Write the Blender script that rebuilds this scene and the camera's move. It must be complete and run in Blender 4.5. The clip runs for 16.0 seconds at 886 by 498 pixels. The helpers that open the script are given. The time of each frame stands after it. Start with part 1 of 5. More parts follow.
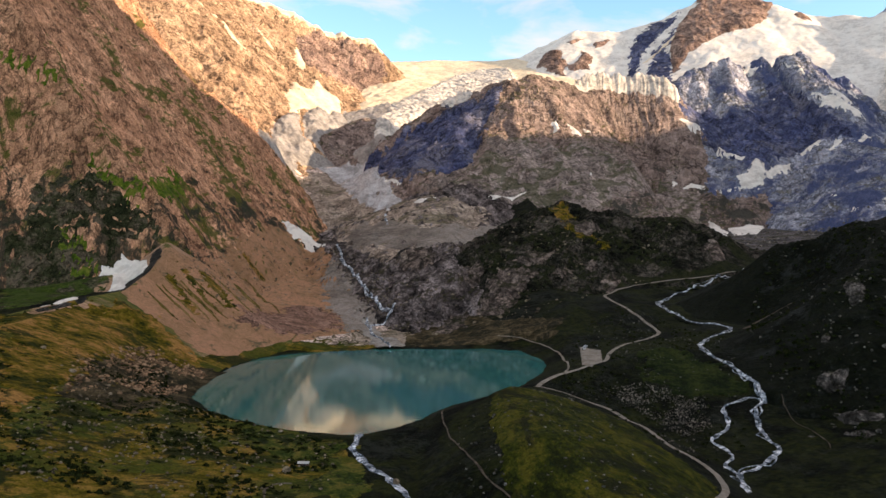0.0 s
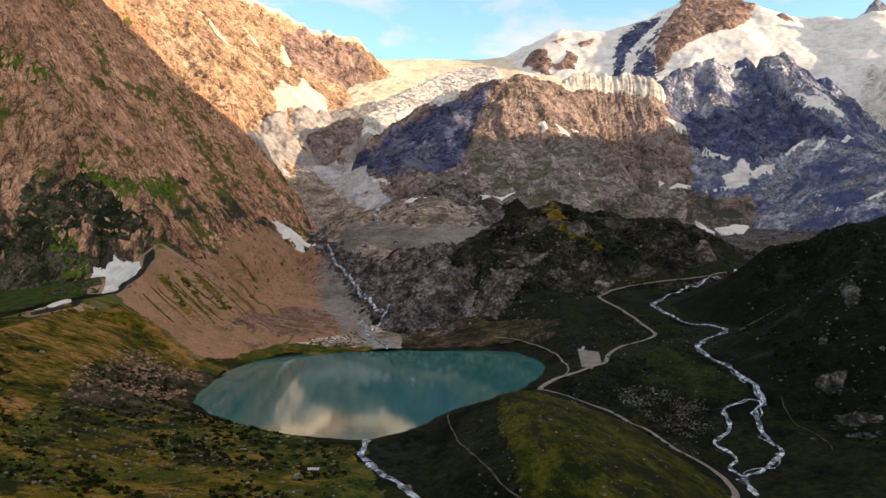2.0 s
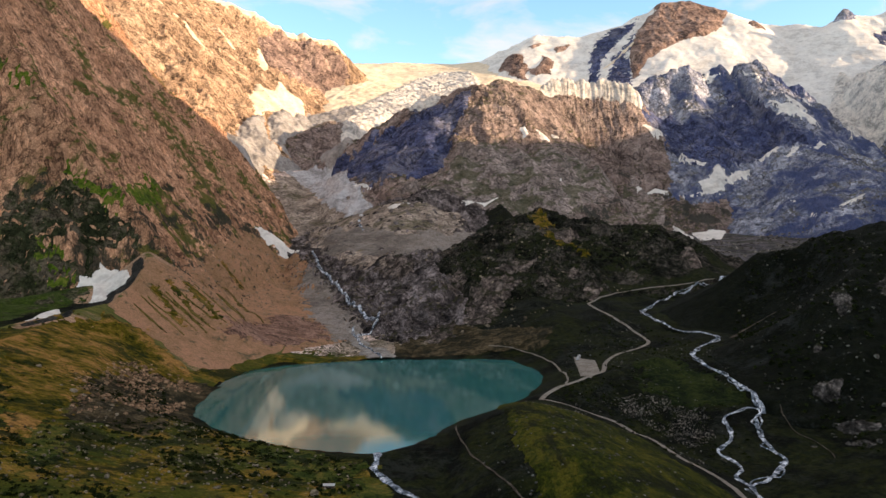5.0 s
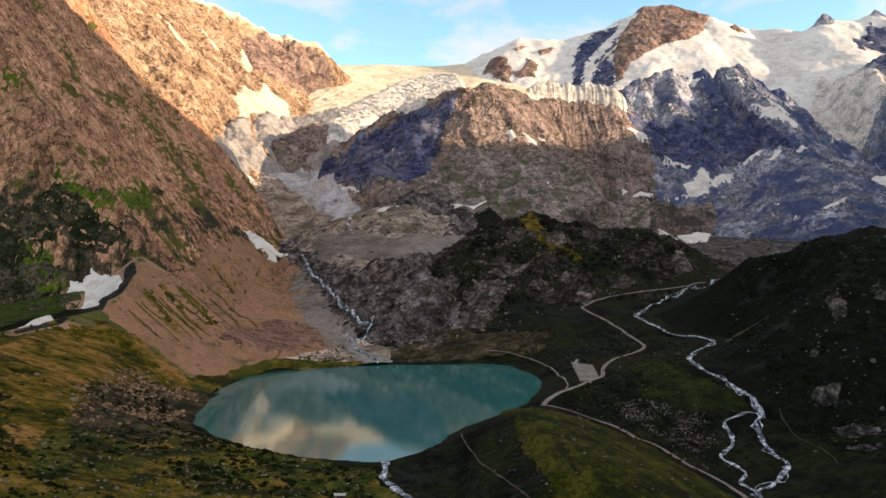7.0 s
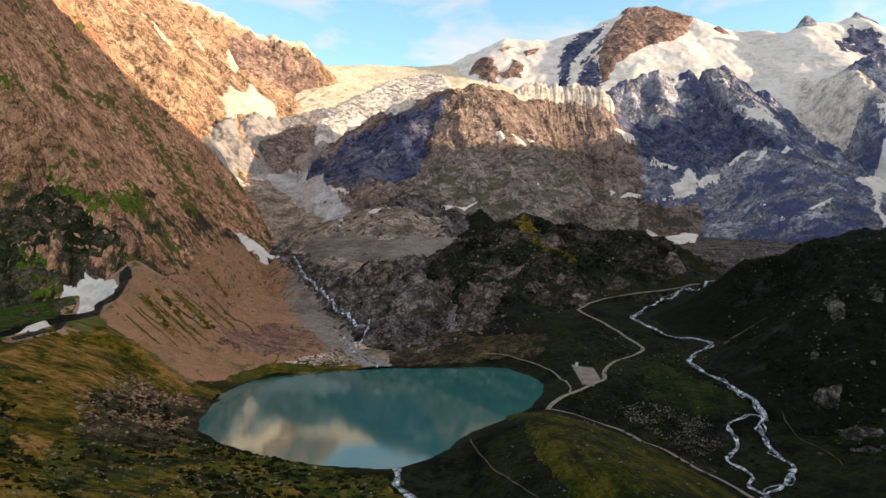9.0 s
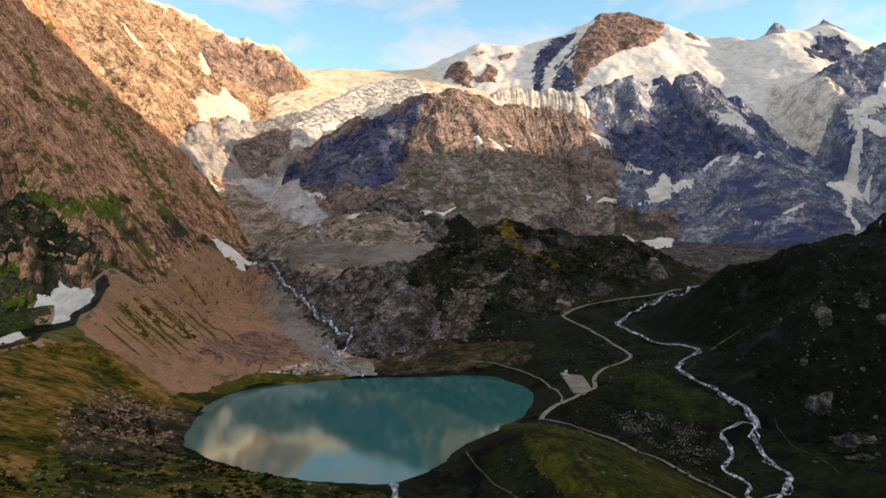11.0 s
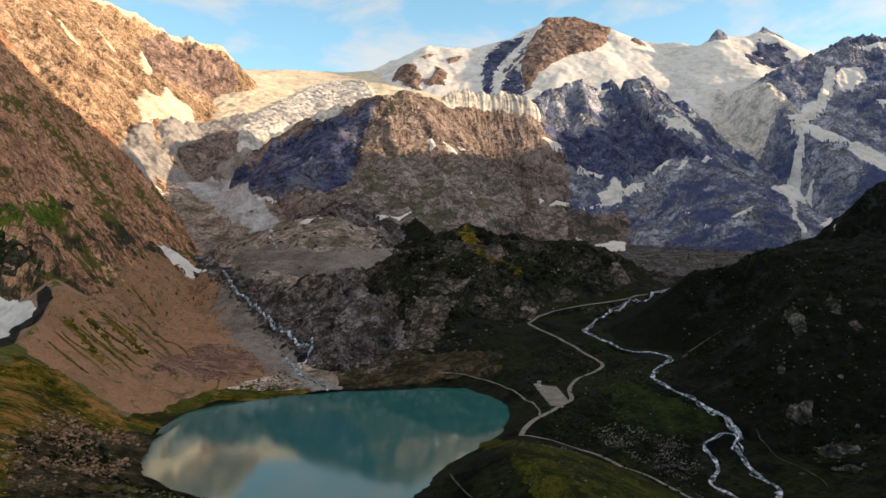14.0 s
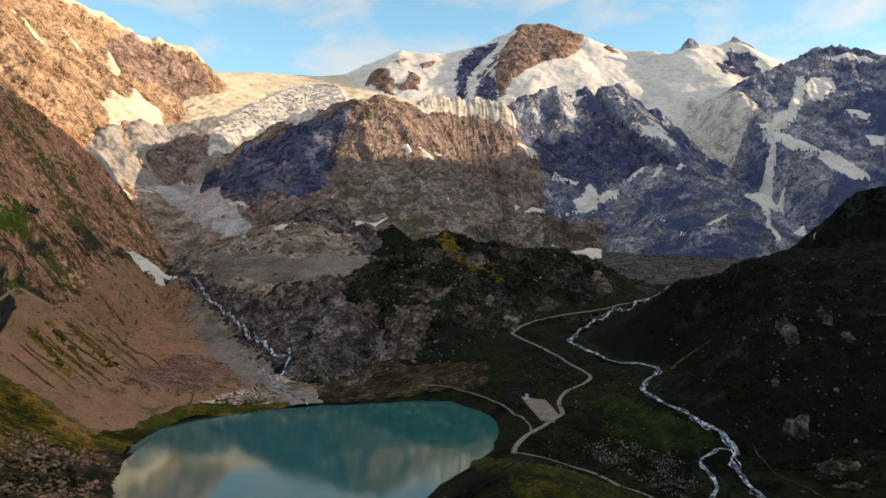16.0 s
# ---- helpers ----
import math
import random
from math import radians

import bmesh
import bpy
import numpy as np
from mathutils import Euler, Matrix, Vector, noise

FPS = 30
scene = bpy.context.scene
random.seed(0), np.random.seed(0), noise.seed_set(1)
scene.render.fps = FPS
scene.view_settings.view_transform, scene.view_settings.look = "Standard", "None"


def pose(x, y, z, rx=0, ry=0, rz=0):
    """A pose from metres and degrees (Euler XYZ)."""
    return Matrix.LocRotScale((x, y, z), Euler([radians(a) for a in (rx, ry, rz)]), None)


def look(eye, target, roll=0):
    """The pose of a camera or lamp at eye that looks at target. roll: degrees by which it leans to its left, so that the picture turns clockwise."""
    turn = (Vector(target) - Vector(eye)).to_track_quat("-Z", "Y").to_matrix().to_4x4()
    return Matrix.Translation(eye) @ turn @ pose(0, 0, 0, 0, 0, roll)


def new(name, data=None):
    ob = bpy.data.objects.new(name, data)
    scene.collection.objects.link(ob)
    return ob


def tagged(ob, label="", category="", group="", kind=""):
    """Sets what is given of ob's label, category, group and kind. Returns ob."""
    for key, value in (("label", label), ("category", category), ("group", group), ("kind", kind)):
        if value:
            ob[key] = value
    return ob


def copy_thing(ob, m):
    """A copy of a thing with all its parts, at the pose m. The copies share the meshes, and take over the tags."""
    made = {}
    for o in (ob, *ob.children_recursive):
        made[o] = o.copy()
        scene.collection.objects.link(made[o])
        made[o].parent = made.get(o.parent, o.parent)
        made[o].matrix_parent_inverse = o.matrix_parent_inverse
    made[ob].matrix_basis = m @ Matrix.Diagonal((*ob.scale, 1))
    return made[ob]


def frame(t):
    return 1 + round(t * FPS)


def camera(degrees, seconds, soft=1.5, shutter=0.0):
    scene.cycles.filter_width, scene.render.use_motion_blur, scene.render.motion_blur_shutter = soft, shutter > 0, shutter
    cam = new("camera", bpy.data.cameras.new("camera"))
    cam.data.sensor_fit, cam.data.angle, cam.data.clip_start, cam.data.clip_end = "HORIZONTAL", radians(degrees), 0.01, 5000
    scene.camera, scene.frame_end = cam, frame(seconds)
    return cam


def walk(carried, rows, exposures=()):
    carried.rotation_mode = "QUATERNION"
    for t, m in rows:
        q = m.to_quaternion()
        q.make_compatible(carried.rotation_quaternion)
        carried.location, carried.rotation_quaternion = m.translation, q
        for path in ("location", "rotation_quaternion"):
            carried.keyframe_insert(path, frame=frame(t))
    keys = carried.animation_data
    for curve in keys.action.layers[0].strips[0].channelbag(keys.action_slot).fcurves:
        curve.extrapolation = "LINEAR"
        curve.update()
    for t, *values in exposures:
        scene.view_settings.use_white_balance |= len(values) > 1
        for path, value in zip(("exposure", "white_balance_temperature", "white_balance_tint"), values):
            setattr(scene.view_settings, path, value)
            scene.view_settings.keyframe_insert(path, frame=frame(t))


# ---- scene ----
cam = camera(59.24, 16.0)
# seconds, eye (metres, lake level is z = 0), yaw to the left, pitch, roll
ROWS = [
    (0.0, 0.0, -0.0, 153.6, 0.00, -1.79, -0.45),
    (0.5, -4.4, 0.2, 154.7, -0.33, -1.86, -0.42),
    (1.0, -9.1, 0.4, 155.8, -0.66, -1.92, -0.38),
    (1.5, -13.7, 0.7, 157.0, -0.97, -1.94, -0.38),
    (2.0, -18.3, 1.2, 158.5, -1.30, -1.96, -0.39),
    (2.5, -23.1, 1.4, 159.7, -1.63, -1.93, -0.36),
    (3.0, -27.8, 1.8, 160.8, -1.97, -1.89, -0.35),
    (3.5, -32.7, 2.3, 162.1, -2.32, -1.86, -0.37),
    (4.0, -37.4, 2.8, 163.4, -2.67, -1.83, -0.37),
    (4.5, -42.1, 3.3, 164.4, -3.04, -1.80, -0.37),
    (5.0, -46.9, 4.0, 165.5, -3.41, -1.76, -0.37),
    (7.5, -71.1, 7.7, 170.8, -5.15, -1.66, -0.40),
    (8.0, -76.2, 8.3, 172.0, -5.47, -1.66, -0.44),
    (8.5, -81.2, 9.0, 173.3, -5.78, -1.64, -0.45),
    (9.0, -86.0, 10.7, 174.1, -6.08, -1.69, -0.48),
    (11.5, -105.8, 30.5, 178.8, -8.98, -1.36, -0.59),
    (12.0, -108.4, 36.2, 179.9, -9.77, -1.33, -0.60),
    (12.5, -111.0, 42.4, 180.7, -10.24, -1.31, -0.60),
    (13.0, -114.8, 49.2, 181.7, -10.80, -1.36, -0.72),
    (13.5, -119.4, 56.0, 182.5, -11.50, -1.36, -0.80),
    (14.0, -124.1, 63.4, 183.1, -12.26, -1.28, -0.79),
    (14.5, -128.2, 71.1, 183.8, -13.09, -1.16, -0.70),
    (15.0, -131.0, 79.0, 184.5, -13.62, -1.06, -0.58),
    (15.5, -133.0, 87.0, 185.4, -14.12, -0.99, -0.52),
    (16.0, -134.6, 95.0, 186.1, -14.49, -0.91, -0.51),
]


def aim(yaw, pitch):
    a, b = radians(yaw), radians(pitch)
    return Vector((-math.sin(a) * math.cos(b), math.cos(a) * math.cos(b), math.sin(b)))


walk(cam, [(t, look((x, y, z), Vector((x, y, z)) + aim(yaw, pitch), roll)) for t, x, y, z, yaw, pitch, roll in ROWS],
     exposures=[(0.0, 1.34, 6700, 13), (9.0, 1.26, 6640, 11), (14.0, 1.06, 6600, 9), (16.0, 1.02, 6560, 8)])

# ---- light ----
SUN_SIDE, SUN_UP = 18.0, 11.0  # degrees behind the camera's right hand, and above the horizon
world = bpy.data.worlds.new("sky")
scene.world = world
world.use_nodes = True
wt = world.node_tree
wt.nodes.clear()
sky = wt.nodes.new("ShaderNodeTexSky")
sky.sky_type, sky.sun_disc = "NISHITA", False
sky.sun_elevation, sky.sun_rotation = radians(SUN_UP), radians(90 + SUN_SIDE)
sky.altitude, sky.air_density, sky.dust_density, sky.ozone_density = 2000, 1.0, 2.0, 1.0

# broken cloud, thin low over the peaks and thicker overhead
coord, warp = wt.nodes.new("ShaderNodeTexCoord"), wt.nodes.new("ShaderNodeMapping")
warp.inputs["Scale"].default_value = (3.2, 3.2, 9.0)
puff = wt.nodes.new("ShaderNodeTexNoise")
puff.inputs["Scale"].default_value, puff.inputs["Detail"].default_value, puff.inputs["Roughness"].default_value = 1.7, 7, 0.6
puff.inputs["Distortion"].default_value = 0.3
up = wt.nodes.new("ShaderNodeSeparateXYZ")
high = wt.nodes.new("ShaderNodeMapRange")
high.inputs[1].default_value, high.inputs[2].default_value, high.inputs[4].default_value = 0.2, 0.36, 0.13
add = wt.nodes.new("ShaderNodeMath")
cover = wt.nodes.new("ShaderNodeMapRange")
cover.inputs[1].default_value, cover.inputs[2].default_value, cover.inputs[4].default_value = 0.5, 0.78, 0.8
rich = wt.nodes.new("ShaderNodeHueSaturation")
rich.inputs["Hue"].default_value, rich.inputs["Saturation"].default_value, rich.inputs["Value"].default_value = 0.485, 1.1, 1.16
cloud = wt.nodes.new("ShaderNodeMix")
cloud.data_type = "RGBA"
# cloud lit from the sun's side: bright and warm towards it, dull away from it
toward, lit, tint = wt.nodes.new("ShaderNodeVectorMath"), wt.nodes.new("ShaderNodeMapRange"), wt.nodes.new("ShaderNodeMix")
toward.operation = "DOT_PRODUCT"
toward.inputs[1].default_value = (math.cos(radians(SUN_SIDE)), -math.sin(radians(SUN_SIDE)), 0.25)
lit.interpolation_type = "SMOOTHSTEP"
lit.inputs[1].default_value, lit.inputs[2].default_value = -0.1, 1.0
tint.data_type = "RGBA"
tint.inputs[6].default_value, tint.inputs[7].default_value = (4.1, 3.2, 2.55, 1), (5.2, 4.2, 3.4, 1)
more, extra = wt.nodes.new("ShaderNodeMath"), wt.nodes.new("ShaderNodeMath")
more.operation, extra.operation = "MULTIPLY", "ADD"
more.inputs[1].default_value = 0.04
wt.links.new(coord.outputs["Generated"], toward.inputs[0])
wt.links.new(toward.outputs["Value"], lit.inputs[0])
wt.links.new(lit.outputs[0], tint.inputs[0])
wt.links.new(tint.outputs[2], cloud.inputs[7])
wt.links.new(lit.outputs[0], more.inputs[0])
wt.links.new(coord.outputs["Generated"], warp.inputs[0])
wt.links.new(coord.outputs["Generated"], up.inputs[0])
wt.links.new(up.outputs[2], high.inputs[0])
wt.links.new(warp.outputs[0], puff.inputs["Vector"])
wt.links.new(puff.outputs[0], add.inputs[0])
wt.links.new(high.outputs[0], add.inputs[1])
wt.links.new(add.outputs[0], extra.inputs[0])
wt.links.new(more.outputs[0], extra.inputs[1])
wt.links.new(extra.outputs[0], cover.inputs[0])
wt.links.new(cover.outputs[0], cloud.inputs[0])
wt.links.new(sky.outputs[0], rich.inputs["Color"])
wt.links.new(rich.outputs[0], cloud.inputs[6])
back = wt.nodes.new("ShaderNodeBackground")
back.inputs["Strength"].default_value = 0.13
wout = wt.nodes.new("ShaderNodeOutputWorld")
wt.links.new(cloud.outputs[2], back.inputs["Color"])
wt.links.new(back.outputs[0], wout.inputs["Surface"])

lamp = bpy.data.lights.new("sun", "SUN")
lamp.energy, lamp.angle, lamp.color = 3.8, radians(0.5), (1.0, 0.74, 0.48)
sun = new("sun", lamp)
a, e = radians(-SUN_SIDE), radians(SUN_UP)
sun_from = Vector((math.cos(a) * math.cos(e), math.sin(a) * math.cos(e), math.sin(e)))
sun.rotation_euler = sun_from.to_track_quat("Z", "Y").to_euler()


# ---- materials ----
def material(name, colours, size=40.0, rough=0.9, bump=0.85, fine=6.0, grass=None, stretch=(1, 1, 1), bump_size=None, dark=None, blocks=None, single=False, grain=0.38, lean=1.0):
    """A weathered surface: two scales of noise mix the colours; grass, if given, is (colour, colour, flatness from, to, amount)."""
    m = bpy.data.materials.new(name)
    m.use_nodes = True
    t = m.node_tree
    t.nodes.clear()
    N = lambda kind: t.nodes.new("ShaderNode" + kind)
    L = t.links.new
    out, bsdf = N("OutputMaterial"), N("BsdfPrincipled")
    L(bsdf.outputs[0], out.inputs[0])
    bsdf.inputs["Roughness"].default_value = rough
    bsdf.inputs["Specular IOR Level"].default_value = 0.05
    geo, mapping = N("NewGeometry"), N("Mapping")
    mapping.inputs["Scale"].default_value = stretch
    L(geo.outputs["Position"], mapping.inputs[0])

    def noise_node(s, detail=8.0, roughness=0.6, warp=0.0):
        n = N("TexNoise")
        n.inputs["Scale"].default_value = 1.0 / s
        n.inputs["Detail"].default_value, n.inputs["Roughness"].default_value = detail, roughness
        n.inputs["Distortion"].default_value = warp
        L(mapping.outputs[0], n.inputs["Vector"])
        return n

    big, small, tiny = noise_node(size, 6, 0.6, 0.6), noise_node(fine, 8, 0.72), noise_node(fine * 3.1, 10, 0.70, 0.4)

    def weighted(pairs):
        last = None
        for node, weight in pairs:
            m_ = N("Math")
            m_.operation = "MULTIPLY_ADD"
            m_.inputs[1].default_value, m_.inputs[2].default_value = weight, 0.0
            L(node.outputs[0], m_.inputs[0])
            if last:
                L(last.outputs[0], m_.inputs[2])
            last = m_
        return last

    mix = weighted([(big, 0.5), (small, 0.3), (tiny, 0.25)] if blocks else [(big, 0.35), (small, 0.35), (tiny, 0.35)])
    ramp = N("ValToRGB")
    L(mix.outputs[0], ramp.inputs[0])
    el = ramp.color_ramp.elements
    while len(el) < len(colours):
        el.new(0.5)
    for n, c in enumerate(colours):
        el[n].position = 0.52 + (0.15 if blocks else 0.13) * (n / max(len(colours) - 1, 1) - 0.5)
        el[n].color = (*c, 1)
    colour = ramp.outputs[0]
    if single:
        # every stone a little lighter or darker than the next
        tone, times = N("MapRange"), N("Mix")
        tone.inputs[3].default_value, tone.inputs[4].default_value = 0.35, 1.35
        L(geo.outputs["Random Per Island"], tone.inputs[0])
        times.data_type, times.blend_type = "RGBA", "MULTIPLY"
        times.inputs[0].default_value = 1.0
        L(colour, times.inputs[6])
        L(tone.outputs[0], times.inputs[7])
        colour = times.outputs[2]
    joint, clefts = None, []
    if blocks:
        # crags: sharp-edged dark lichen and broken pale faces at two sizes
        joint = noise_node(blocks, 14, 0.72, 1.2)
        for node, lo, hi, shade in ((joint, 0.42, 0.54, 0.74), (noise_node(blocks * 0.27, 10, 0.7, 0.8), 0.42, 0.54, 0.74), (noise_node(blocks * 3, 10, 0.62, 0.5), 0.62, 0.42, 1.4)):
            tone, times = N("MapRange"), N("Mix")
            tone.inputs[1].default_value, tone.inputs[2].default_value, tone.inputs[3].default_value, tone.inputs[4].default_value = lo, hi, shade, 1.0
            L(node.outputs[0], tone.inputs[0])
            times.data_type, times.blend_type = "RGBA", "MULTIPLY"
            times.inputs[0].default_value = 1.0
            L(colour, times.inputs[6])
            L(tone.outputs[0], times.inputs[7])
            colour = times.outputs[2]
        # thin dark clefts that wander through the rock
        for wide, depth, thin in ((blocks * 1.6, 0.28, 0.024), (blocks * 0.55, 0.42, 0.038)):
            vein, off, size_, tone, times = noise_node(wide, 9, 0.58, 0.7), N("Math"), N("Math"), N("MapRange"), N("Mix")
            off.operation, size_.operation = "SUBTRACT", "ABSOLUTE"
            off.inputs[1].default_value = 0.5
            L(vein.outputs[0], off.inputs[0])
            L(off.outputs[0], size_.inputs[0])
            tone.inputs[1].default_value, tone.inputs[2].default_value, tone.inputs[3].default_value = 0.0, thin, depth
            L(size_.outputs[0], tone.inputs[0])
            times.data_type, times.blend_type = "RGBA", "MULTIPLY"
            times.inputs[0].default_value = 1.0
            L(colour, times.inputs[6])
            L(tone.outputs[0], times.inputs[7])
            colour = times.outputs[2]
            clefts.append(tone)
    if grass:
        c0, c1, lo, hi, amount = grass
        sep = N("SeparateXYZ")
        L(geo.outputs["Normal"], sep.inputs[0])
        patch, tint = noise_node(size * 1.7, 8, 0.65, 0.8), noise_node(fine * 2, 6)
        add = N("Math")
        add.operation = "MULTIPLY_ADD"
        add.inputs[1].default_value = 1.8
        L(patch.outputs[0], add.inputs[0])
        tilt = N("Math")
        tilt.operation = "MULTIPLY_ADD"
        tilt.inputs[1].default_value, tilt.inputs[2].default_value = lean, 0.6 * (1 - lean)
        L(sep.outputs[2], tilt.inputs[0])
        L(tilt.outputs[0], add.inputs[2])
        rng = N("MapRange")
        rng.inputs[1].default_value, rng.inputs[2].default_value, rng.inputs[4].default_value = lo + 0.9, hi + 0.9, amount
        L(add.outputs[0], rng.inputs[0])
        gr = N("ValToRGB")
        gr.color_ramp.elements[0].position, gr.color_ramp.elements[1].position = 0.35, 0.65
        gr.color_ramp.elements[0].color, gr.color_ramp.elements[1].color = (*c0, 1), (*c1, 1)
        L(tint.outputs[0], gr.inputs[0])
        blend = N("Mix")
        blend.data_type = "RGBA"
        L(rng.outputs[0], blend.inputs[0])
        L(colour, blend.inputs[6])
        L(gr.outputs[0], blend.inputs[7])
        colour = blend.outputs[2]
    def speckle(colour):
        # small stones, tufts and cracks
        grit, tone, times = noise_node(fine * 0.3, 5, 0.7), N("MapRange"), N("Mix")
        tone.inputs[1].default_value, tone.inputs[2].default_value = 0.36, 0.64
        tone.inputs[3].default_value, tone.inputs[4].default_value = 1 - grain, 1 + grain * 1.25
        L(grit.outputs[0], tone.inputs[0])
        times.data_type, times.blend_type = "RGBA", "MULTIPLY"
        times.inputs[0].default_value = 1.0
        L(colour, times.inputs[6])
        L(tone.outputs[0], times.inputs[7])
        return times.outputs[2]

    if dark:
        # low scrub and lichen, and the navy shade tone of far rock: (colour, share from, to, patch size, thins out from
        # height, to height)
        c0, lo, hi, wide, z0, z1 = dark
        spot, rng, hgt, less = noise_node(wide, 12, 0.74, 0.5), N("MapRange"), N("MapRange"), N("Math")
        pos = N("SeparateXYZ")
        L(geo.outputs["Position"], pos.inputs[0])
        hgt.inputs[1].default_value, hgt.inputs[2].default_value, hgt.inputs[3].default_value, hgt.inputs[4].default_value = z0, z1, 0.0, -0.2
        L(pos.outputs[2], hgt.inputs[0])
        L(spot.outputs[0], less.inputs[0])
        L(hgt.outputs[0], less.inputs[1])
        rng.inputs[1].default_value, rng.inputs[2].default_value, rng.inputs[4].default_value = lo, hi, 0.92
        L(less.outputs[0], rng.inputs[0])
        scrub = N("Mix")
        scrub.data_type = "RGBA"
        scrub.inputs[7].default_value = (*c0, 1)
        L(rng.outputs[0], scrub.inputs[0])
        L(colour, scrub.inputs[6])
        colour = scrub.outputs[2]
    L(speckle(colour), bsdf.inputs["Base Color"])
    if bump:
        b = N("Bump")
        b.inputs["Strength"].default_value, b.inputs["Distance"].default_value = bump, bump_size or fine * 0.5
        L(weighted([(small, 0.5), (tiny, 0.4 if joint else 0.9)] + ([(joint, 0.4)] if joint else []) + [(c, 0.35) for c in clefts]).outputs[0], b.inputs["Height"])
        L(b.outputs[0], bsdf.inputs["Normal"])
    return m


GREEN, MOSS = (0.035, 0.06, 0.010), (0.10, 0.095, 0.02)
M_FLANK = material("flank_rock", [(0.3321, 0.1788, 0.1072), (0.4809, 0.2576, 0.1532), (0.6205, 0.3504, 0.2143)], 60, fine=6, grass=(GREEN, MOSS, 0.63, 0.70, 0.9),
                   dark=((0.03, 0.033, 0.024), 0.50, 0.55, 40, 170, 430), blocks=26, stretch=(1, 1, 0.55), lean=0.3)
M_SCREE = material("scree", [(0.1716, 0.1073, 0.066), (0.264, 0.165, 0.1045), (0.3564, 0.2305, 0.1546)], 50, fine=2.5, grass=(GREEN, MOSS, 0.8, 0.9, 0.9), stretch=(0.12, 1.2, 0.12))
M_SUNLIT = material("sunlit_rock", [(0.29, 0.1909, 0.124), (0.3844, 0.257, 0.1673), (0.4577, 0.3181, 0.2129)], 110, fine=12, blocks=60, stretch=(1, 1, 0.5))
M_PEAK = material("peak_rock", [(0.1785, 0.1355, 0.1207), (0.2479, 0.1867, 0.1646), (0.3075, 0.2438, 0.214)], 70, fine=8, blocks=45,
                  grass=((0.03, 0.04, 0.014), (0.08, 0.075, 0.025), 0.80, 0.92, 0.7), dark=((0.05, 0.05, 0.042), 0.5, 0.55, 60, 200, 520))
# blue of distant haze and shade mixed into the far rock's own colour
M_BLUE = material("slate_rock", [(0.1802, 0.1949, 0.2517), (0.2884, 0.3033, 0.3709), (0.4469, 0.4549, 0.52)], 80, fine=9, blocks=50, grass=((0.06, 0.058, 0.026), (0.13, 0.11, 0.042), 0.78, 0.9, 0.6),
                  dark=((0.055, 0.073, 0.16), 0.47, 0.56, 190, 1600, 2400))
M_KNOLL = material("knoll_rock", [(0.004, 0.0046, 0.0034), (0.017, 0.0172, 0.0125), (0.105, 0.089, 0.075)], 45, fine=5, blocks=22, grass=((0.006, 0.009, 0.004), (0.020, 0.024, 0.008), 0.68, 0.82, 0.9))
M_WORN = material("ice_worn_rock", [(0.0268, 0.023, 0.0224), (0.107, 0.0895, 0.0857), (0.2809, 0.2372, 0.2313)], 34, fine=5, blocks=20, grass=((0.018, 0.020, 0.009), (0.045, 0.042, 0.018), 0.86, 0.96, 0.85))
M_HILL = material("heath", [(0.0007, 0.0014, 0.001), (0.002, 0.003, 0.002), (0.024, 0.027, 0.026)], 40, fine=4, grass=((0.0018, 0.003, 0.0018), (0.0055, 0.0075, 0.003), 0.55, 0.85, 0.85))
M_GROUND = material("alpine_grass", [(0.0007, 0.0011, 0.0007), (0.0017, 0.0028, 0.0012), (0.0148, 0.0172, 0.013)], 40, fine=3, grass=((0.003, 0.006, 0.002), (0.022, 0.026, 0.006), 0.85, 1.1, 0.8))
M_SNOW = material("old_snow", [(0.5335, 0.5039, 0.4692), (0.6916, 0.662, 0.6176), (0.7706, 0.741, 0.6916)], 110, rough=0.7, bump=0.25, fine=12, stretch=(1, 0.6, 1.6), grain=0.05)
# cream of low sunlight painted into the colour of the high snow
M_FIRN = material("sun_toned_firn", [(0.5432, 0.454, 0.3329), (0.679, 0.5757, 0.4268), (0.7566, 0.6552, 0.4951)], 120, rough=0.7, bump=0.3, fine=14, stretch=(1, 0.6, 1.6), grain=0.05)
# glacier ice darkened to the tone it has in shade
M_SHADED_ICE = material("shaded_ice", [(0.17, 0.16, 0.152), (0.27, 0.252, 0.24), (0.36, 0.335, 0.315)], 60, rough=0.6, bump=0.5, fine=9, grain=0.15)
M_ICE = material("glacier_ice", [(0.2762, 0.2634, 0.2499), (0.5407, 0.5017, 0.4545), (0.731, 0.6653, 0.5909)], 60, rough=0.6, bump=0.5, fine=9, grain=0.15)
M_ROAD = material("road_gravel", [(0.1423, 0.1263, 0.1052), (0.1993, 0.1777, 0.1509), (0.2563, 0.2338, 0.2011)], 12, bump=0.2, fine=1.5, grain=0.15)
M_FOAM = material("white_water", [(0.025, 0.035, 0.045), (0.15, 0.18, 0.22), (0.72, 0.76, 0.82)], 9, rough=0.85, bump=0.6, fine=2.2)


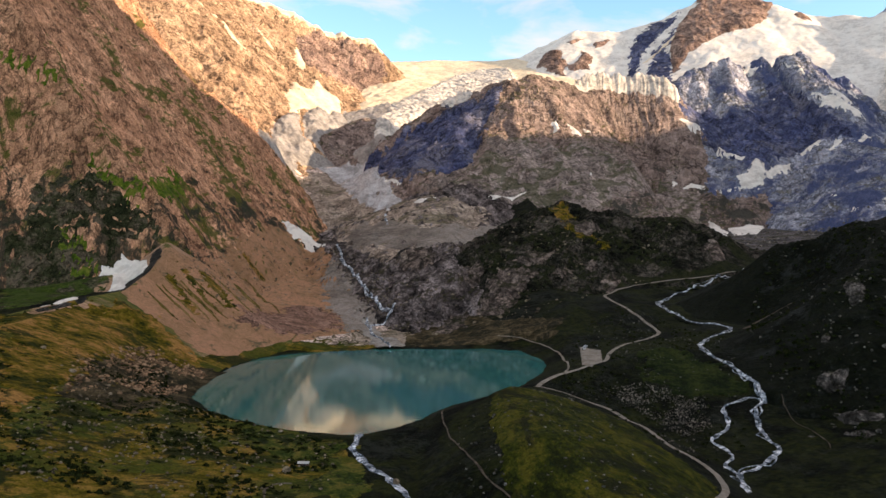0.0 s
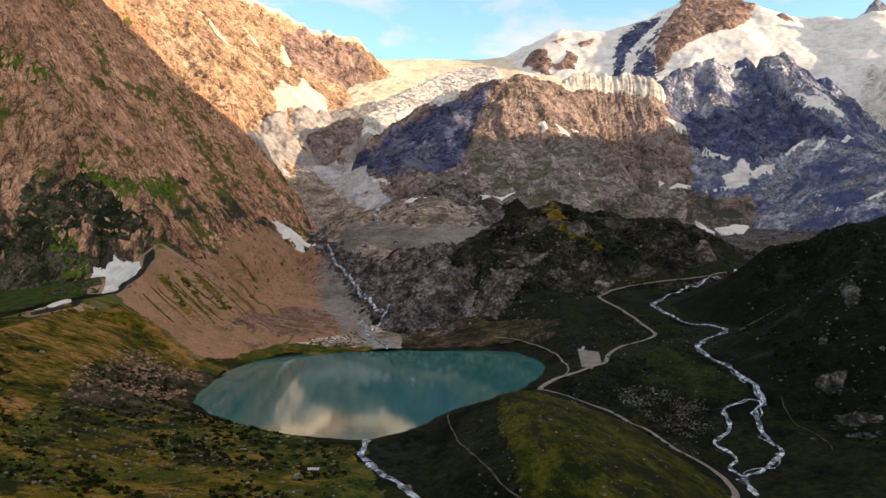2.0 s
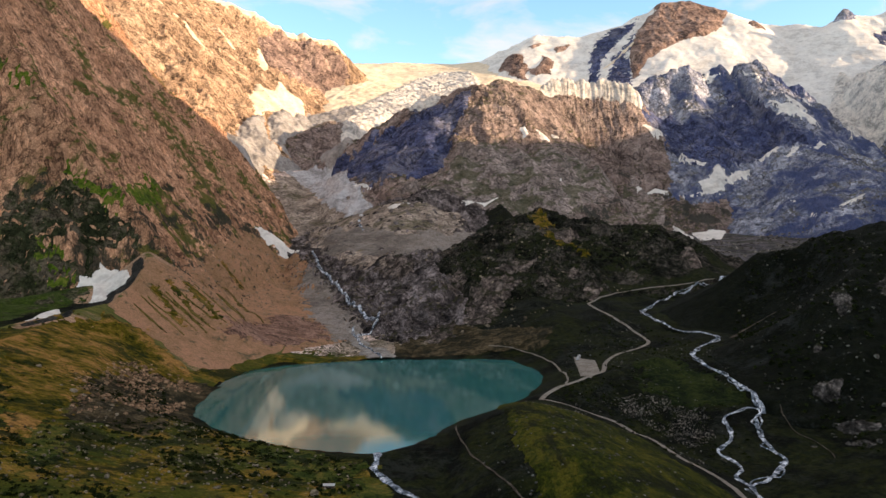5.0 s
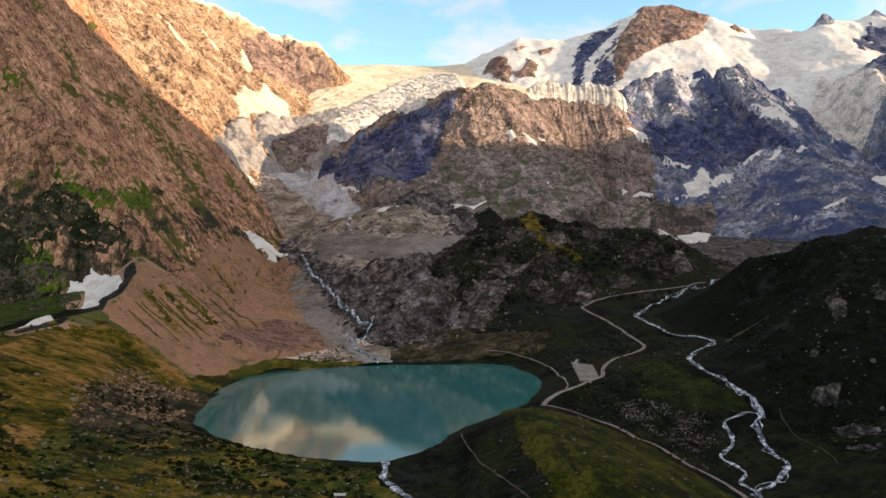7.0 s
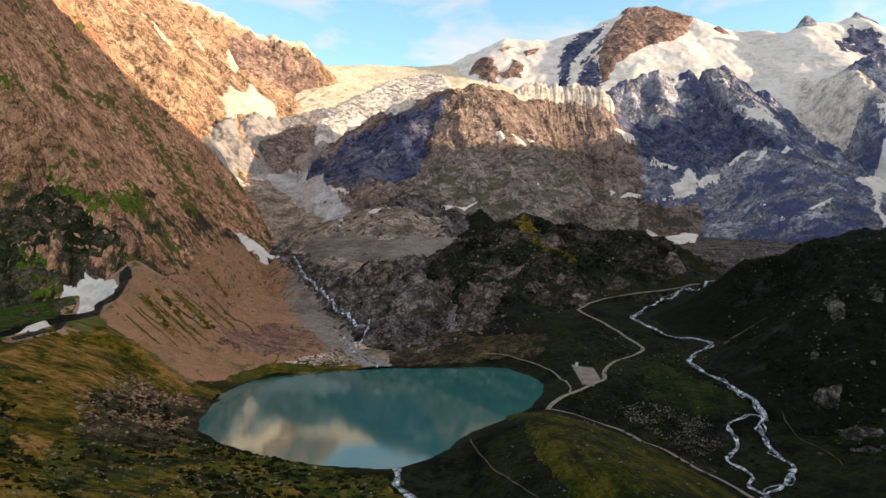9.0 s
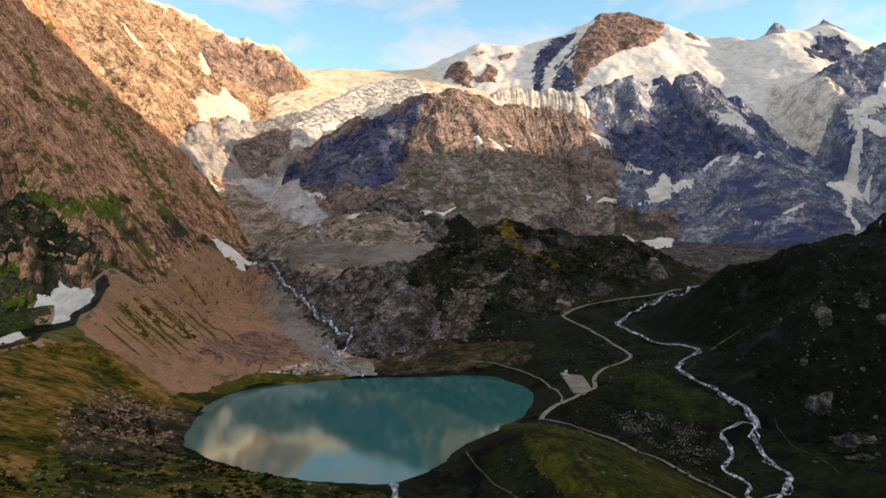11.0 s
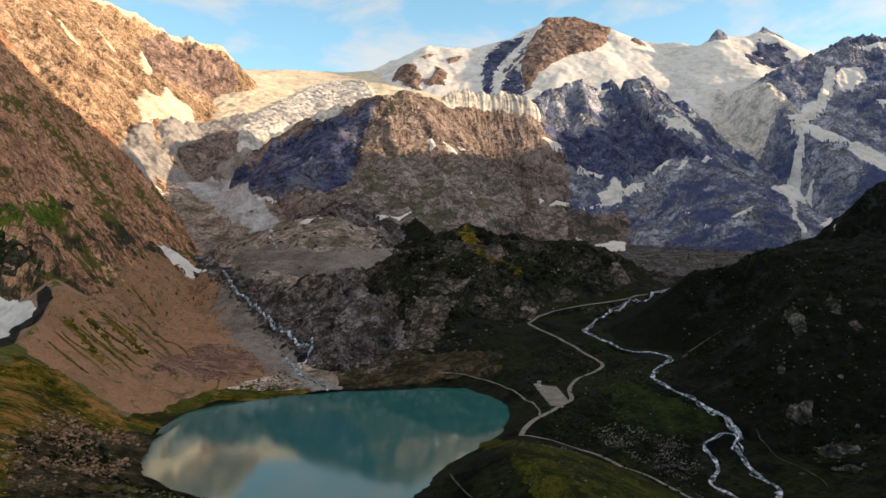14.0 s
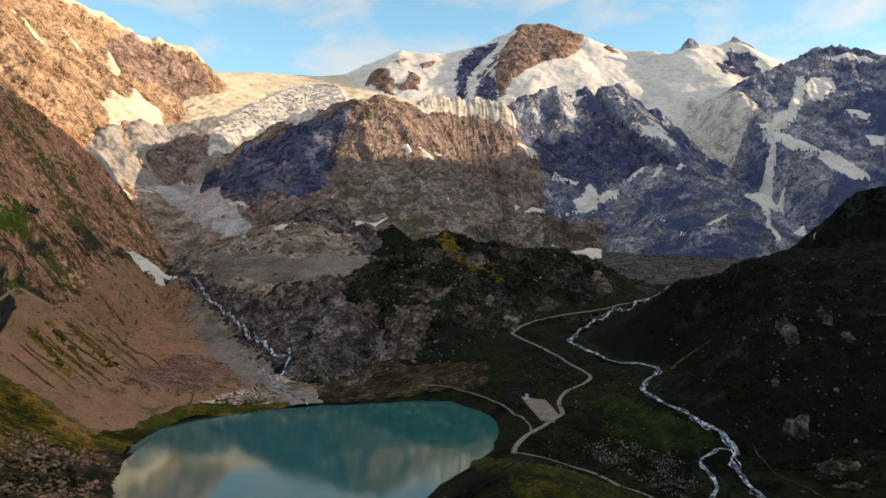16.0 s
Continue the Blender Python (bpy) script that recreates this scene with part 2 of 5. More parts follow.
def lake_material():
    m = bpy.data.materials.new("glacial_water")
    m.use_nodes = True
    t = m.node_tree
    b = t.nodes["Principled BSDF"]
    b.inputs["Base Color"].default_value = (0.024, 0.124, 0.118, 1)
    b.inputs["Roughness"].default_value, b.inputs["IOR"].default_value = 0.04, 1.33
    geo, n, bump = t.nodes.new("ShaderNodeNewGeometry"), t.nodes.new("ShaderNodeTexNoise"), t.nodes.new("ShaderNodeBump")
    n.inputs["Scale"].default_value, n.inputs["Detail"].default_value = 0.35, 4
    bump.inputs["Strength"].default_value, bump.inputs["Distance"].default_value = 0.06, 0.3
    t.links.new(geo.outputs["Position"], n.inputs["Vector"])
    t.links.new(n.outputs[0], bump.inputs["Height"])
    t.links.new(bump.outputs[0], b.inputs["Normal"])
    return m


M_LAKE = lake_material()


# ---- terrain shapes: crests, valleys and noise, in metres ----
PERM = np.random.RandomState(7).permutation(512)
PERM = np.concatenate([PERM, PERM])
GRAD = np.stack([np.cos(np.arange(512) * 2.399), np.sin(np.arange(512) * 2.399)], -1)


def gnoise(x, y):
    """Smooth gradient noise, about -0.7 to 0.7."""
    xi, yi = np.floor(x).astype(int), np.floor(y).astype(int)
    u, v = x - xi, y - yi
    fu, fv = u * u * u * (u * (u * 6 - 15) + 10), v * v * v * (v * (v * 6 - 15) + 10)

    def corner(i, j):
        g = GRAD[PERM[PERM[(xi + i) % 512] + (yi + j) % 512]]
        return g[..., 0] * (u - i) + g[..., 1] * (v - j)

    low = corner(0, 0) * (1 - fu) + corner(1, 0) * fu
    high = corner(0, 1) * (1 - fu) + corner(1, 1) * fu
    return low * (1 - fv) + high * fv


def fbm(x, y, size, octaves=5, gain=0.5, ridged=False, seed=0):
    total, amp, norm = 0.0, 1.0, 0.0
    for n in range(octaves):
        f = 2.03 ** n / size
        v = gnoise(x * f + 17.3 * n + 31.7 * seed, y * f - 9.1 * n + 12.9 * seed)
        total = total + amp * ((1 - 2.6 * np.abs(v)) if ridged else 1.5 * v)
        norm += amp
        amp *= gain
    return total / norm


def smoothstep(a, b, v):
    t = np.clip((v - a) / (b - a), 0, 1)
    return t * t * (3 - 2 * t)


def crest(x, y, line, left, right, ease=0.0, foot=1e9, apron=0.3):
    """Height of a ridge along a line of (x, y, z) points that falls off by left and right metres a metre on
    its two sides; past foot metres from the crest the fall is only apron."""
    best = np.full(np.shape(x), -5000.0)
    for (x0, y0, z0), (x1, y1, z1) in zip(line, line[1:]):
        dx, dy = x1 - x0, y1 - y0
        long = math.hypot(dx, dy)
        t = np.clip(((x - x0) * dx + (y - y0) * dy) / long ** 2, 0, 1)
        d = np.hypot(x - x0 - t * dx, y - y0 - t * dy) + 1e-6
        side = np.clip(((x - x0) * dy - (y - y0) * dx) / long / d, -1, 1)
        fall = left + (right - left) * (0.5 + 0.5 * side)
        d2 = np.sqrt(d * d + ease * ease) - ease
        drop = fall * np.minimum(d2, foot) + apron * np.maximum(d2 - foot, 0)
        best = np.maximum(best, z0 + t * (z1 - z0) - drop)
    return best


def valley(x, y, line, bank, bowl):
    """Height of a valley floor that rises on both sides of a line of (x, y, z) points."""
    best = np.full(np.shape(x), 9000.0)
    for (x0, y0, z0), (x1, y1, z1) in zip(line, line[1:]):
        dx, dy = x1 - x0, y1 - y0
        t = np.clip(((x - x0) * dx + (y - y0) * dy) / (dx * dx + dy * dy), 0, 1)
        d = np.hypot(x - x0 - t * dx, y - y0 - t * dy)
        best = np.minimum(best, z0 + t * (z1 - z0) + bank * d + bowl * d * d)
    return best


def outline(x, y, ring):
    """Signed distance to a closed ring of (x, y) points, positive inside."""
    far = np.full(np.shape(x), 1e12)
    inside = np.zeros(np.shape(x), bool)
    for (x0, y0), (x1, y1) in zip(ring, ring[1:] + ring[:1]):
        dx, dy = x1 - x0, y1 - y0
        t = np.clip(((x - x0) * dx + (y - y0) * dy) / (dx * dx + dy * dy + 1e-9), 0, 1)
        far = np.minimum(far, (x - x0 - t * dx) ** 2 + (y - y0 - t * dy) ** 2)
        inside ^= ((y0 > y) != (y1 > y)) & (x < (x1 - x0) * (y - y0) / (y1 - y0 + 1e-12) + x0)
    return np.sqrt(far) * np.where(inside, 1, -1)


LAKE = [(-226, 690), (-235, 735), (-239, 790), (-234, 842), (-215, 905), (-181, 934), (-128, 950), (-65, 963), (-3, 955), (52, 958), (92, 942),
        (108, 895), (113, 844), (97, 787), (78, 743), (42, 695), (6, 657), (-16, 624), (-36, 586), (-61, 568), (-95, 575), (-132, 588), (-163, 610),
        (-195, 645)]

LAKE_VALLEY = [(-10, 150, -14), (-40, 380, -6), (-66, 545, -2), (-60, 720, -8), (-60, 930, -6), (-75, 985, 2), (-95, 1150, 12),
               (-150, 1400, 38), (-235, 1760, 92), (-150, 1975, 168), (-116, 2097, 196), (-250, 2450, 325), (-400, 2750, 430)]
RIVER_VALLEY = [(120, 100, -60), (165, 420, -42), (211, 585, -28), (283, 685, 0), (288, 765, 13), (276, 819, 18), (292, 870, 22), (341, 924, 27), (312, 985, 33), (298, 1075, 40), (350, 1150, 50), (400, 1185, 62),
                (452, 1206, 75), (560, 1300, 82), (700, 1500, 92), (900, 2250, 125), (1300, 2200, 160), (1700, 2100, 175)]
ROAD_VALLEY = [(88, 705, 5), (130, 800, 8), (155, 872, 11), (258, 929, 20), (235, 1136, 46), (314, 1214, 62), (399, 1215, 68), (452, 1228, 77), (560, 1300, 84)]


def ground_height(x, y):
    h = np.minimum(valley(x, y, LAKE_VALLEY, 0.05, 0.0005), valley(x, y, RIVER_VALLEY, 0.06, 0.0006))
    h = np.minimum(h, valley(x, y, ROAD_VALLEY, 0.05, 0.0009))
    west = smoothstep(-420, -260, x) * smoothstep(300, 100, x) + smoothstep(1150, 1400, y) * smoothstep(210, 40, x)
    h = np.minimum(h, 58 + (0.12 * np.maximum(y, 0)) * np.minimum(west, 1) + 0.045 * np.maximum(y - 700, 0)) + 3.0 * fbm(x, y, 90, 5)
    knoll = crest(x, y, [(78, 690, 7), (50, 610, 24), (62, 470, 25), (100, 330, 12)], 0.4, 0.52, 22) + 1.5 * fbm(x, y, 40, 4)
    h = np.maximum(h, knoll)
    h = np.where(h > 400, 400 + 0.1 * (h - 400), h)
    sd = outline(x, y, LAKE) + 4 * gnoise(x / 30, y / 30)
    return np.where(sd > 0, np.minimum(h, -0.1 * sd), np.maximum(np.minimum(h, -0.3 * sd + 0.0015 * sd * sd), np.minimum(-0.14 * sd, 6 + 0.2 * sd)))


def rough(x, y, h, amp, size, seed, ridged=True, ribs=0.0, turn=0.0, width=45.0, ledge=0.0):
    """Adds crags, ribs and gullies that run down the slope in the direction turn (degrees from +x), and ledges."""
    h = h + amp * fbm(x, y, size, 6, 0.56, ridged, seed)
    if ribs:
        c, s = math.cos(radians(turn)), math.sin(radians(turn))
        wobble = 18 * gnoise(x / 90, y / 90)
        h = h + ribs * fbm((c * x + s * y) / 3.5, c * y - s * x + wobble, width, 4, 0.6, True, seed + 40)
    if ledge:
        u = h / ledge + 3.2 * fbm(x, y, size * 0.8, 5, 0.6, False, seed + 50)
        f = u - np.floor(u)
        h = h + 0.34 * ledge * (smoothstep(0.35, 0.65, f) - f)
        h = h + 0.09 * amp * fbm(x, y, size * 0.16, 4, 0.72, True, seed + 60)
    else:
        h = h + 0.2 * amp * fbm(x, y, size * 0.14, 3, 0.65, True, seed + 60)
    return h


def left_flank(x, y):
    face = -1.273 * x + 0.141 * y - 522
    spur = np.interp(x, [-1300, -760, -640, -570, -505, -454, -382, -322], [2000, 1905, 1855, 1840, 2040, 2076, 2085, 1990])
    face = np.where(face > 800, 800 + 0.5 * (face - 800), face) - 1.2 * np.maximum(0, y - spur)
    cliff = 100 + 2.4 * (y - 1085 - 0.25 * (x + 450)) + 60 * gnoise(x / 160, y / 400)
    return rough(x, y, np.minimum(face, cliff) - 10, 32, 170, 1, ribs=17, turn=-10, width=85, ledge=18)


def moraine(x, y):
    h = crest(x, y, [(-800, 730, 75), (-600, 745, 62), (-455, 800, 64), (-359, 893, 84), (-352, 1000, 112), (-385, 1085, 132)], 0.85, 0.72, 5, 130, 0.15)
    bench = crest(x, y, [(-700, 900, 58), (-600, 950, 66), (-500, 1005, 80), (-440, 1035, 90)], 0.3, 0.8, 20)
    return np.maximum(h, bench) + 2.5 * fbm(x, y, 60, 5, 0.5, False, 2)


def sunlit_mountain(x, y):
    h = crest(x, y, [(-2600, 2700, 1700), (-1500, 3300, 1450), (-977, 3700, 1225)], 0.6, 0.86, 25)
    crags = crest(x, y, [(-1000, 3690, 1228), (-783, 3800, 1172), (-520, 3900, 1080), (-352, 3920, 1040), (-284, 3950, 978), (-220, 3900, 850)], 0.6, 1.6, 15, 240, 0.64)
    return rough(x, y, np.maximum(h, crags) - 20, 40, 240, 3, ribs=34, turn=-55, width=120, ledge=18)


def saddle(x, y):
    h = crest(x, y, [(-300, 4500, 1080), (37, 4690, 1125), (300, 4720, 1130), (454, 4660, 1126), (800, 4720, 1130)], 0.6, 0.38, 60)
    h = h - 0.9 * np.maximum(0, x - 850) - 1.6 * np.maximum(0, 2900 - y) * smoothstep(250, 420, x)
    broken = smoothstep(4300, 3900, y) * smoothstep(-700, -300, x)
    h = h + 12 * broken * fbm(x * 0.35 + y * 0.2, y - 0.5 * x, 40, 4, 0.6, True, 21) + 5 * fbm(0.4 * x, y, 70, 4, 0.6, True, 22)
    return rough(x, y, h, 12, 260, 4, False)


def central_peak(x, y):
    h = crest(x, y, [(-238, 2440, 345), (-152, 2500, 440), (30, 2550, 545), (120, 2554, 572), (200, 2530, 602), (265, 2522, 616), (330, 2600, 624),
                     (480, 2840, 642)], 0.6, 0.98, 25, 250, 0.6) - 1.1 * np.maximum(0, x - 540)
    edge = crest(x, y, [(480, 2850, 645), (640, 2890, 648), (798, 2870, 640), (850, 2860, 590)], 0.3, 1.55, 10, 230, 0.6)
    spur = crest(x, y, [(215, 2535, 606), (150, 2440, 530), (110, 2330, 430), (60, 2200, 320), (20, 2080, 240)], 1.0, 0.55, 12)
    h = np.maximum(h - 0.35 * np.maximum(0, 120 - x) * smoothstep(2540, 2440, y), spur)
    return rough(x, y, np.maximum(h, edge) - 12, 30, 150, 5, ribs=16, turn=-90, width=85, ledge=15)


def blue_buttress(x, y):
    h = crest(x, y, [(880, 2980, 560), (920, 3050, 705), (1000, 3100, 765), (1123, 3126, 798), (1200, 3150, 772), (1290, 3160, 800)], 0.6, 1.95, 15, 225, 0.55)
    shoulder = crest(x, y, [(1270, 3160, 795), (1408, 3150, 825), (1500, 3130, 790), (1587, 3080, 740), (1734, 3000, 600), (1850, 2900, 480)], 0.6, 0.8, 15, 330, 0.85) - 2.0 * np.maximum(0, 1350 - x) - 0.45 * np.maximum(0, x - 1450)
    h = np.maximum(h, shoulder) - 8
    for line in ([(1000, 3100, 765), (985, 2960, 600), (960, 2800, 430)], [(1123, 3126, 798), (1110, 3000, 660), (1060, 2820, 460)],
                 [(1290, 3160, 800), (1320, 2980, 640), (1330, 2780, 450)], [(1430, 3150, 825), (1500, 2960, 640), (1560, 2740, 430)],
                 [(1570, 3075, 715), (1640, 2900, 550), (1690, 2700, 400)]):
        h = np.maximum(h, crest(x, y, line, 1.0, 0.85, 14))
    return rough(x, y, h - 24, 34, 190, 6, ribs=26, turn=-90, width=95, ledge=22)


def lower_rocks(x, y):
    h = crest(x, y, [(1060, 2880, 350), (1174, 2860, 385), (1363, 2750, 450), (1390, 2500, 365), (1345, 2240, 262)], 0.55, 0.62, 40)
    return rough(x, y, h - 8, 28, 130, 7, ribs=8, turn=-80, width=50, ledge=22)


def snow_peak(x, y):
    h = crest(x, y, [(454, 4620, 1124), (770, 4500, 1245), (1008, 4420, 1215), (1250, 4450, 1300), (1480, 4480, 1419), (1640, 4440, 1419), (1827, 4300, 1332),
                     (2022, 4250, 1250), (2200, 3980, 1190), (2271, 3933, 1228), (2400, 3900, 1210), (2530, 3900, 1252), (2657, 3800, 1065),
                     (2850, 3600, 900)], 0.6, 0.7, 15)
    return rough(x, y, h - 8, 24, 300, 8)


def blue_peak(x, y):
    h = crest(x, y, [(1924, 3040, 614), (1996, 3080, 735), (2071, 3120, 854), (2135, 3150, 898), (2278, 3180, 940), (2363, 3200, 989), (2494, 3200, 1040), (2586, 3180, 1043),
                     (2658, 3120, 1026), (2722, 3060, 974), (2860, 2960, 985), (3200, 2800, 1000), (3600, 2500, 950)], 0.6, 0.8, 15) - 1.6 * np.maximum(0, 1900 - x)
    return rough(x, y, h - 26, 36, 230, 9, ribs=30, turn=-110, width=90, ledge=30)


def knoll_ridge(x, y):
    h = crest(x, y, [(20, 1250, 58), (60, 1330, 88), (130, 1400, 132), (215, 1450, 182), (330, 1440, 162), (422, 1400, 150), (505, 1350, 90), (560, 1320, 70)],
              0.45, 0.5, 15)
    h = rough(x, y, h - 6, 20, 80, 10, ribs=6, turn=-60, width=36, ledge=13)
    return np.minimum(h, valley(x, y, ROAD_VALLEY, 0.3, 0.006) - 4)


def ice_worn_rocks(x, y):
    h = crest(x, y, [(20, 1230, 55), (0, 1500, 108), (-30, 1750, 170), (30, 1950, 235), (150, 2150, 290)], 0.4, 0.4, 30)
    return rough(x, y, h - 6, 26, 75, 11, ribs=9, turn=60, width=34, ledge=16)


def dark_hill(x, y):
    h = crest(x, y, [(340, 1085, 48), (380, 1055, 70), (421, 1030, 97), (452, 1020, 114), (500, 1035, 135), (545, 1010, 151), (605, 1010, 163),
                     (660, 975, 169), (760, 985, 176), (1000, 820, 207), (1400, 500, 300)], 0.5, 0.27, 14, 200, 0.5)
    h = rough(x, y, h - 8, 11, 70, 12, ribs=4, turn=-130, width=40, ledge=9)
    bank = np.interp(y, [300, 585, 685, 765, 819, 870, 924, 985, 1075, 1110, 1150, 1206], [150, 211, 283, 288, 276, 292, 341, 312, 298, 318, 350, 452])
    h = h - 3.0 * np.maximum(0, bank + 4 - x)
    return np.minimum(h, valley(x, y, RIVER_VALLEY, 0.22, 0.0028) - 5)


def right_shoulder(x, y):
    h = crest(x, y, SHOULDER, 1.0, 1.0, 12)
    return rough(x, y, h - 4, 20, 110, 13, ribs=8, turn=-120, width=45, ledge=14)


def rock_island(x, y):
    h = crest(x, y, ISLAND, 0.25, 1.3, 8)
    return rough(x, y, h, 8, 60, 15, ribs=5, turn=-100, width=26)


def rock_teeth(x, y):
    h = np.full(np.shape(x), -5000.0)
    for line in ([(2202, 3905, 1153), (2230, 3905, 1198), (2251, 3905, 1224), (2282, 3905, 1213), (2331, 3905, 1172)],
                 [(2470, 3890, 1194), (2523, 3890, 1241), (2563, 3890, 1224), (2635, 3890, 1196), (2679, 3890, 1142), (2733, 3890, 1062)],
                 [(2372, 3830, 1066), (2432, 3830, 1087), (2499, 3830, 1120), (2549, 3830, 1166)]):
        h = np.maximum(h, crest(x, y, line, 1.5, 1.5, 3))
    return rough(x, y, h + 34, 10, 60, 16, ledge=14)


def west_ridge(x, y):
    h = crest(x, y, [(2500, -1900, 1400), (2900, -800, 1750), (3200, -200, 1760), (3500, 200, 1660), (3500, 360, 1480), (3500, 520, 1290), (3500, 680, 1210),
                     (3500, 1000, 1080), (3500, 1203, 1040), (3500, 1301, 1012), (3500, 1813, 1000), (3500, 2099, 1065), (3500, 2226, 1080), (3500, 2400, 1000), (3500, 2600, 920),
                     (3600, 3100, 900)], 1.7, 1.7, 20)
    return rough(x, y, h, 30, 400, 14)


SHOULDER = [(882, 1320, 150), (908, 1300, 182), (924, 1280, 222), (952, 1270, 244), (978, 1250, 256), (1040, 1230, 260), (1150, 1190, 276), (1500, 1000, 380), (2200, 700, 700)]
ISLAND = [(-409, 2640, 416), (-389, 2660, 441), (-362, 2700, 474), (-283, 2760, 522), (-223, 2800, 529)]


class Form:
    """A landform sampled on its own grid: box (x0, x1, y0, y1) and step in metres."""

    def __init__(self, shape, box, step):
        self.box, self.step, self.shape = box, step, shape
        self.xs, self.ys = np.arange(box[0], box[1] + step, step), np.arange(box[2], box[3] + step, step)
        self.x, self.y = np.meshgrid(self.xs, self.ys)
        self.z = shape(self.x, self.y)
        if box[0] < 150 and box[2] < 1000:
            shore = -outline(self.x, self.y, LAKE)
            self.z = np.where(shore < 200, np.minimum(self.z, -3 + 0.45 * shore + 0.001 * shore ** 2), self.z)

    def sample(self, x, y):
        u, v = (x - self.xs[0]) / self.step, (y - self.ys[0]) / self.step
        out = (u < 0) | (v < 0) | (u > len(self.xs) - 1.001) | (v > len(self.ys) - 1.001)
        u, v = np.clip(u, 0, len(self.xs) - 1.001), np.clip(v, 0, len(self.ys) - 1.001)
        i, j = u.astype(int), v.astype(int)
        u, v, z = u - i, v - j, self.z
        h = (z[j, i] * (1 - u) + z[j, i + 1] * u) * (1 - v) + (z[j + 1, i] * (1 - u) + z[j + 1, i + 1] * u) * v
        return np.where(out, -1e4, h)


class Ground:
    """The ground sheet, finer near the lake, out to the horizon."""

    def __init__(self):
        far = np.array([100, 250, 500, 900, 1500, 2500, 4500, 9000.0])
        self.xs = np.concatenate([-520 - far[::-1], np.arange(-520, 620, 4.0), 620 + np.arange(0, 1400, 20.0), 2100 + far])
        self.ys = np.concatenate([300 - far[::-1], np.arange(300, 1000, 3.5), np.arange(1000, 1700, 6.0), np.arange(1700, 2800, 16.0), 2800 + far])
        self.x, self.y = np.meshgrid(self.xs, self.ys)
        self.z = ground_height(self.x, self.y)

    def sample(self, x, y):
        x, y = np.asarray(x, float), np.asarray(y, float)
        i = np.clip(np.searchsorted(self.xs, x) - 1, 0, len(self.xs) - 2)
        j = np.clip(np.searchsorted(self.ys, y) - 1, 0, len(self.ys) - 2)
        u = (x - self.xs[i]) / (self.xs[i + 1] - self.xs[i])
        v = (y - self.ys[j]) / (self.ys[j + 1] - self.ys[j])
        z = self.z
        return (z[j, i] * (1 - u) + z[j, i + 1] * u) * (1 - v) + (z[j + 1, i] * (1 - u) + z[j + 1, i + 1] * u) * v


FORMS = {
    "left_flank": Form(left_flank, (-1400, -200, 950, 2260), 3),
    "moraine": Form(moraine, (-800, -190, 560, 1200), 4),
    "sunlit_mountain": Form(sunlit_mountain, (-2400, 100, 1950, 4300), 7),
    "saddle": Form(saddle, (-600, 1100, 2700, 4800), 6),
    "central_peak": Form(central_peak, (-500, 1050, 1850, 3150), 4),
    "blue_buttress": Form(blue_buttress, (700, 2100, 2000, 3500), 5),
    "lower_rocks": Form(lower_rocks, (800, 2000, 1650, 3100), 5),
    "snow_peak": Form(snow_peak, (300, 3000, 2900, 4750), 10),
    "blue_peak": Form(blue_peak, (1400, 3600, 1650, 3500), 7),
    "knoll_ridge": Form(knoll_ridge, (-60, 700, 1000, 1800), 3),
    "ice_worn_rocks": Form(ice_worn_rocks, (-350, 400, 960, 2300), 3.5),
    "dark_hill": Form(dark_hill, (150, 1400, 250, 1400), 5),
    "right_shoulder": Form(right_shoulder, (500, 2200, 600, 1800), 7),
    "rock_island": Form(rock_island, (-520, -120, 2350, 2950), 4),
    "rock_teeth": Form(rock_teeth, (2050, 2800, 3700, 4050), 4),
    "west_ridge": Form(west_ridge, (1700, 5200, -2600, 3400), 40),
}
GROUND = Ground()


def land(x, y, skip=""):
    """The height of the land's surface, or what it would be without one form."""
    h = GROUND.sample(x, y)
    for key, form in FORMS.items():
        if key != skip:
            h = np.maximum(h, form.sample(x, y))
    return h



# ---- building blocks ----
def mesh_of(name, verts, faces, mat, smooth=True):
    """A mesh from arrays of points and of three- or four-cornered faces."""
    me = bpy.data.meshes.new(name)
    verts, faces = np.asarray(verts, np.float32), np.asarray(faces, np.int32)
    k = faces.shape[1]
    me.vertices.add(len(verts))
    me.vertices.foreach_set("co", verts.ravel())
    me.loops.add(faces.size)
    me.loops.foreach_set("vertex_index", faces.ravel())
    me.polygons.add(len(faces))
    me.polygons.foreach_set("loop_start", np.arange(0, faces.size, k, dtype=np.int32))
    me.polygons.foreach_set("use_smooth", np.full(len(faces), smooth))
    me.update(calc_edges=True)
    me.validate()
    me.materials.append(mat)
    return new(name, me)


def sheet(name, x, y, z, keep, mat, smooth=True):
    """A grid surface, with only the cells whose four corners include one to keep."""
    rows, cols = z.shape
    n = np.arange(rows * cols).reshape(rows, cols)
    cell = keep[:-1, :-1] | keep[1:, :-1] | keep[:-1, 1:] | keep[1:, 1:]
    f = np.stack([n[:-1, :-1][cell], n[:-1, 1:][cell], n[1:, 1:][cell], n[1:, :-1][cell]], -1)
    used, f = np.unique(f, return_inverse=True)
    v = np.stack([x.ravel()[used], y.ravel()[used], z.ravel()[used]], -1)
    return mesh_of(name, v, f.reshape(-1, 4), mat, smooth)


def landform(key, mat, label, category="mountain", craggy=False):
    form = FORMS[key]
    other = GROUND.sample(form.x, form.y)
    for k, f in FORMS.items():
        if k != key:
            other = np.maximum(other, f.sample(form.x, form.y))
    return tagged(sheet(key, form.x, form.y, form.z, form.z > other - 15, mat, not craggy), label, category, kind="structure")


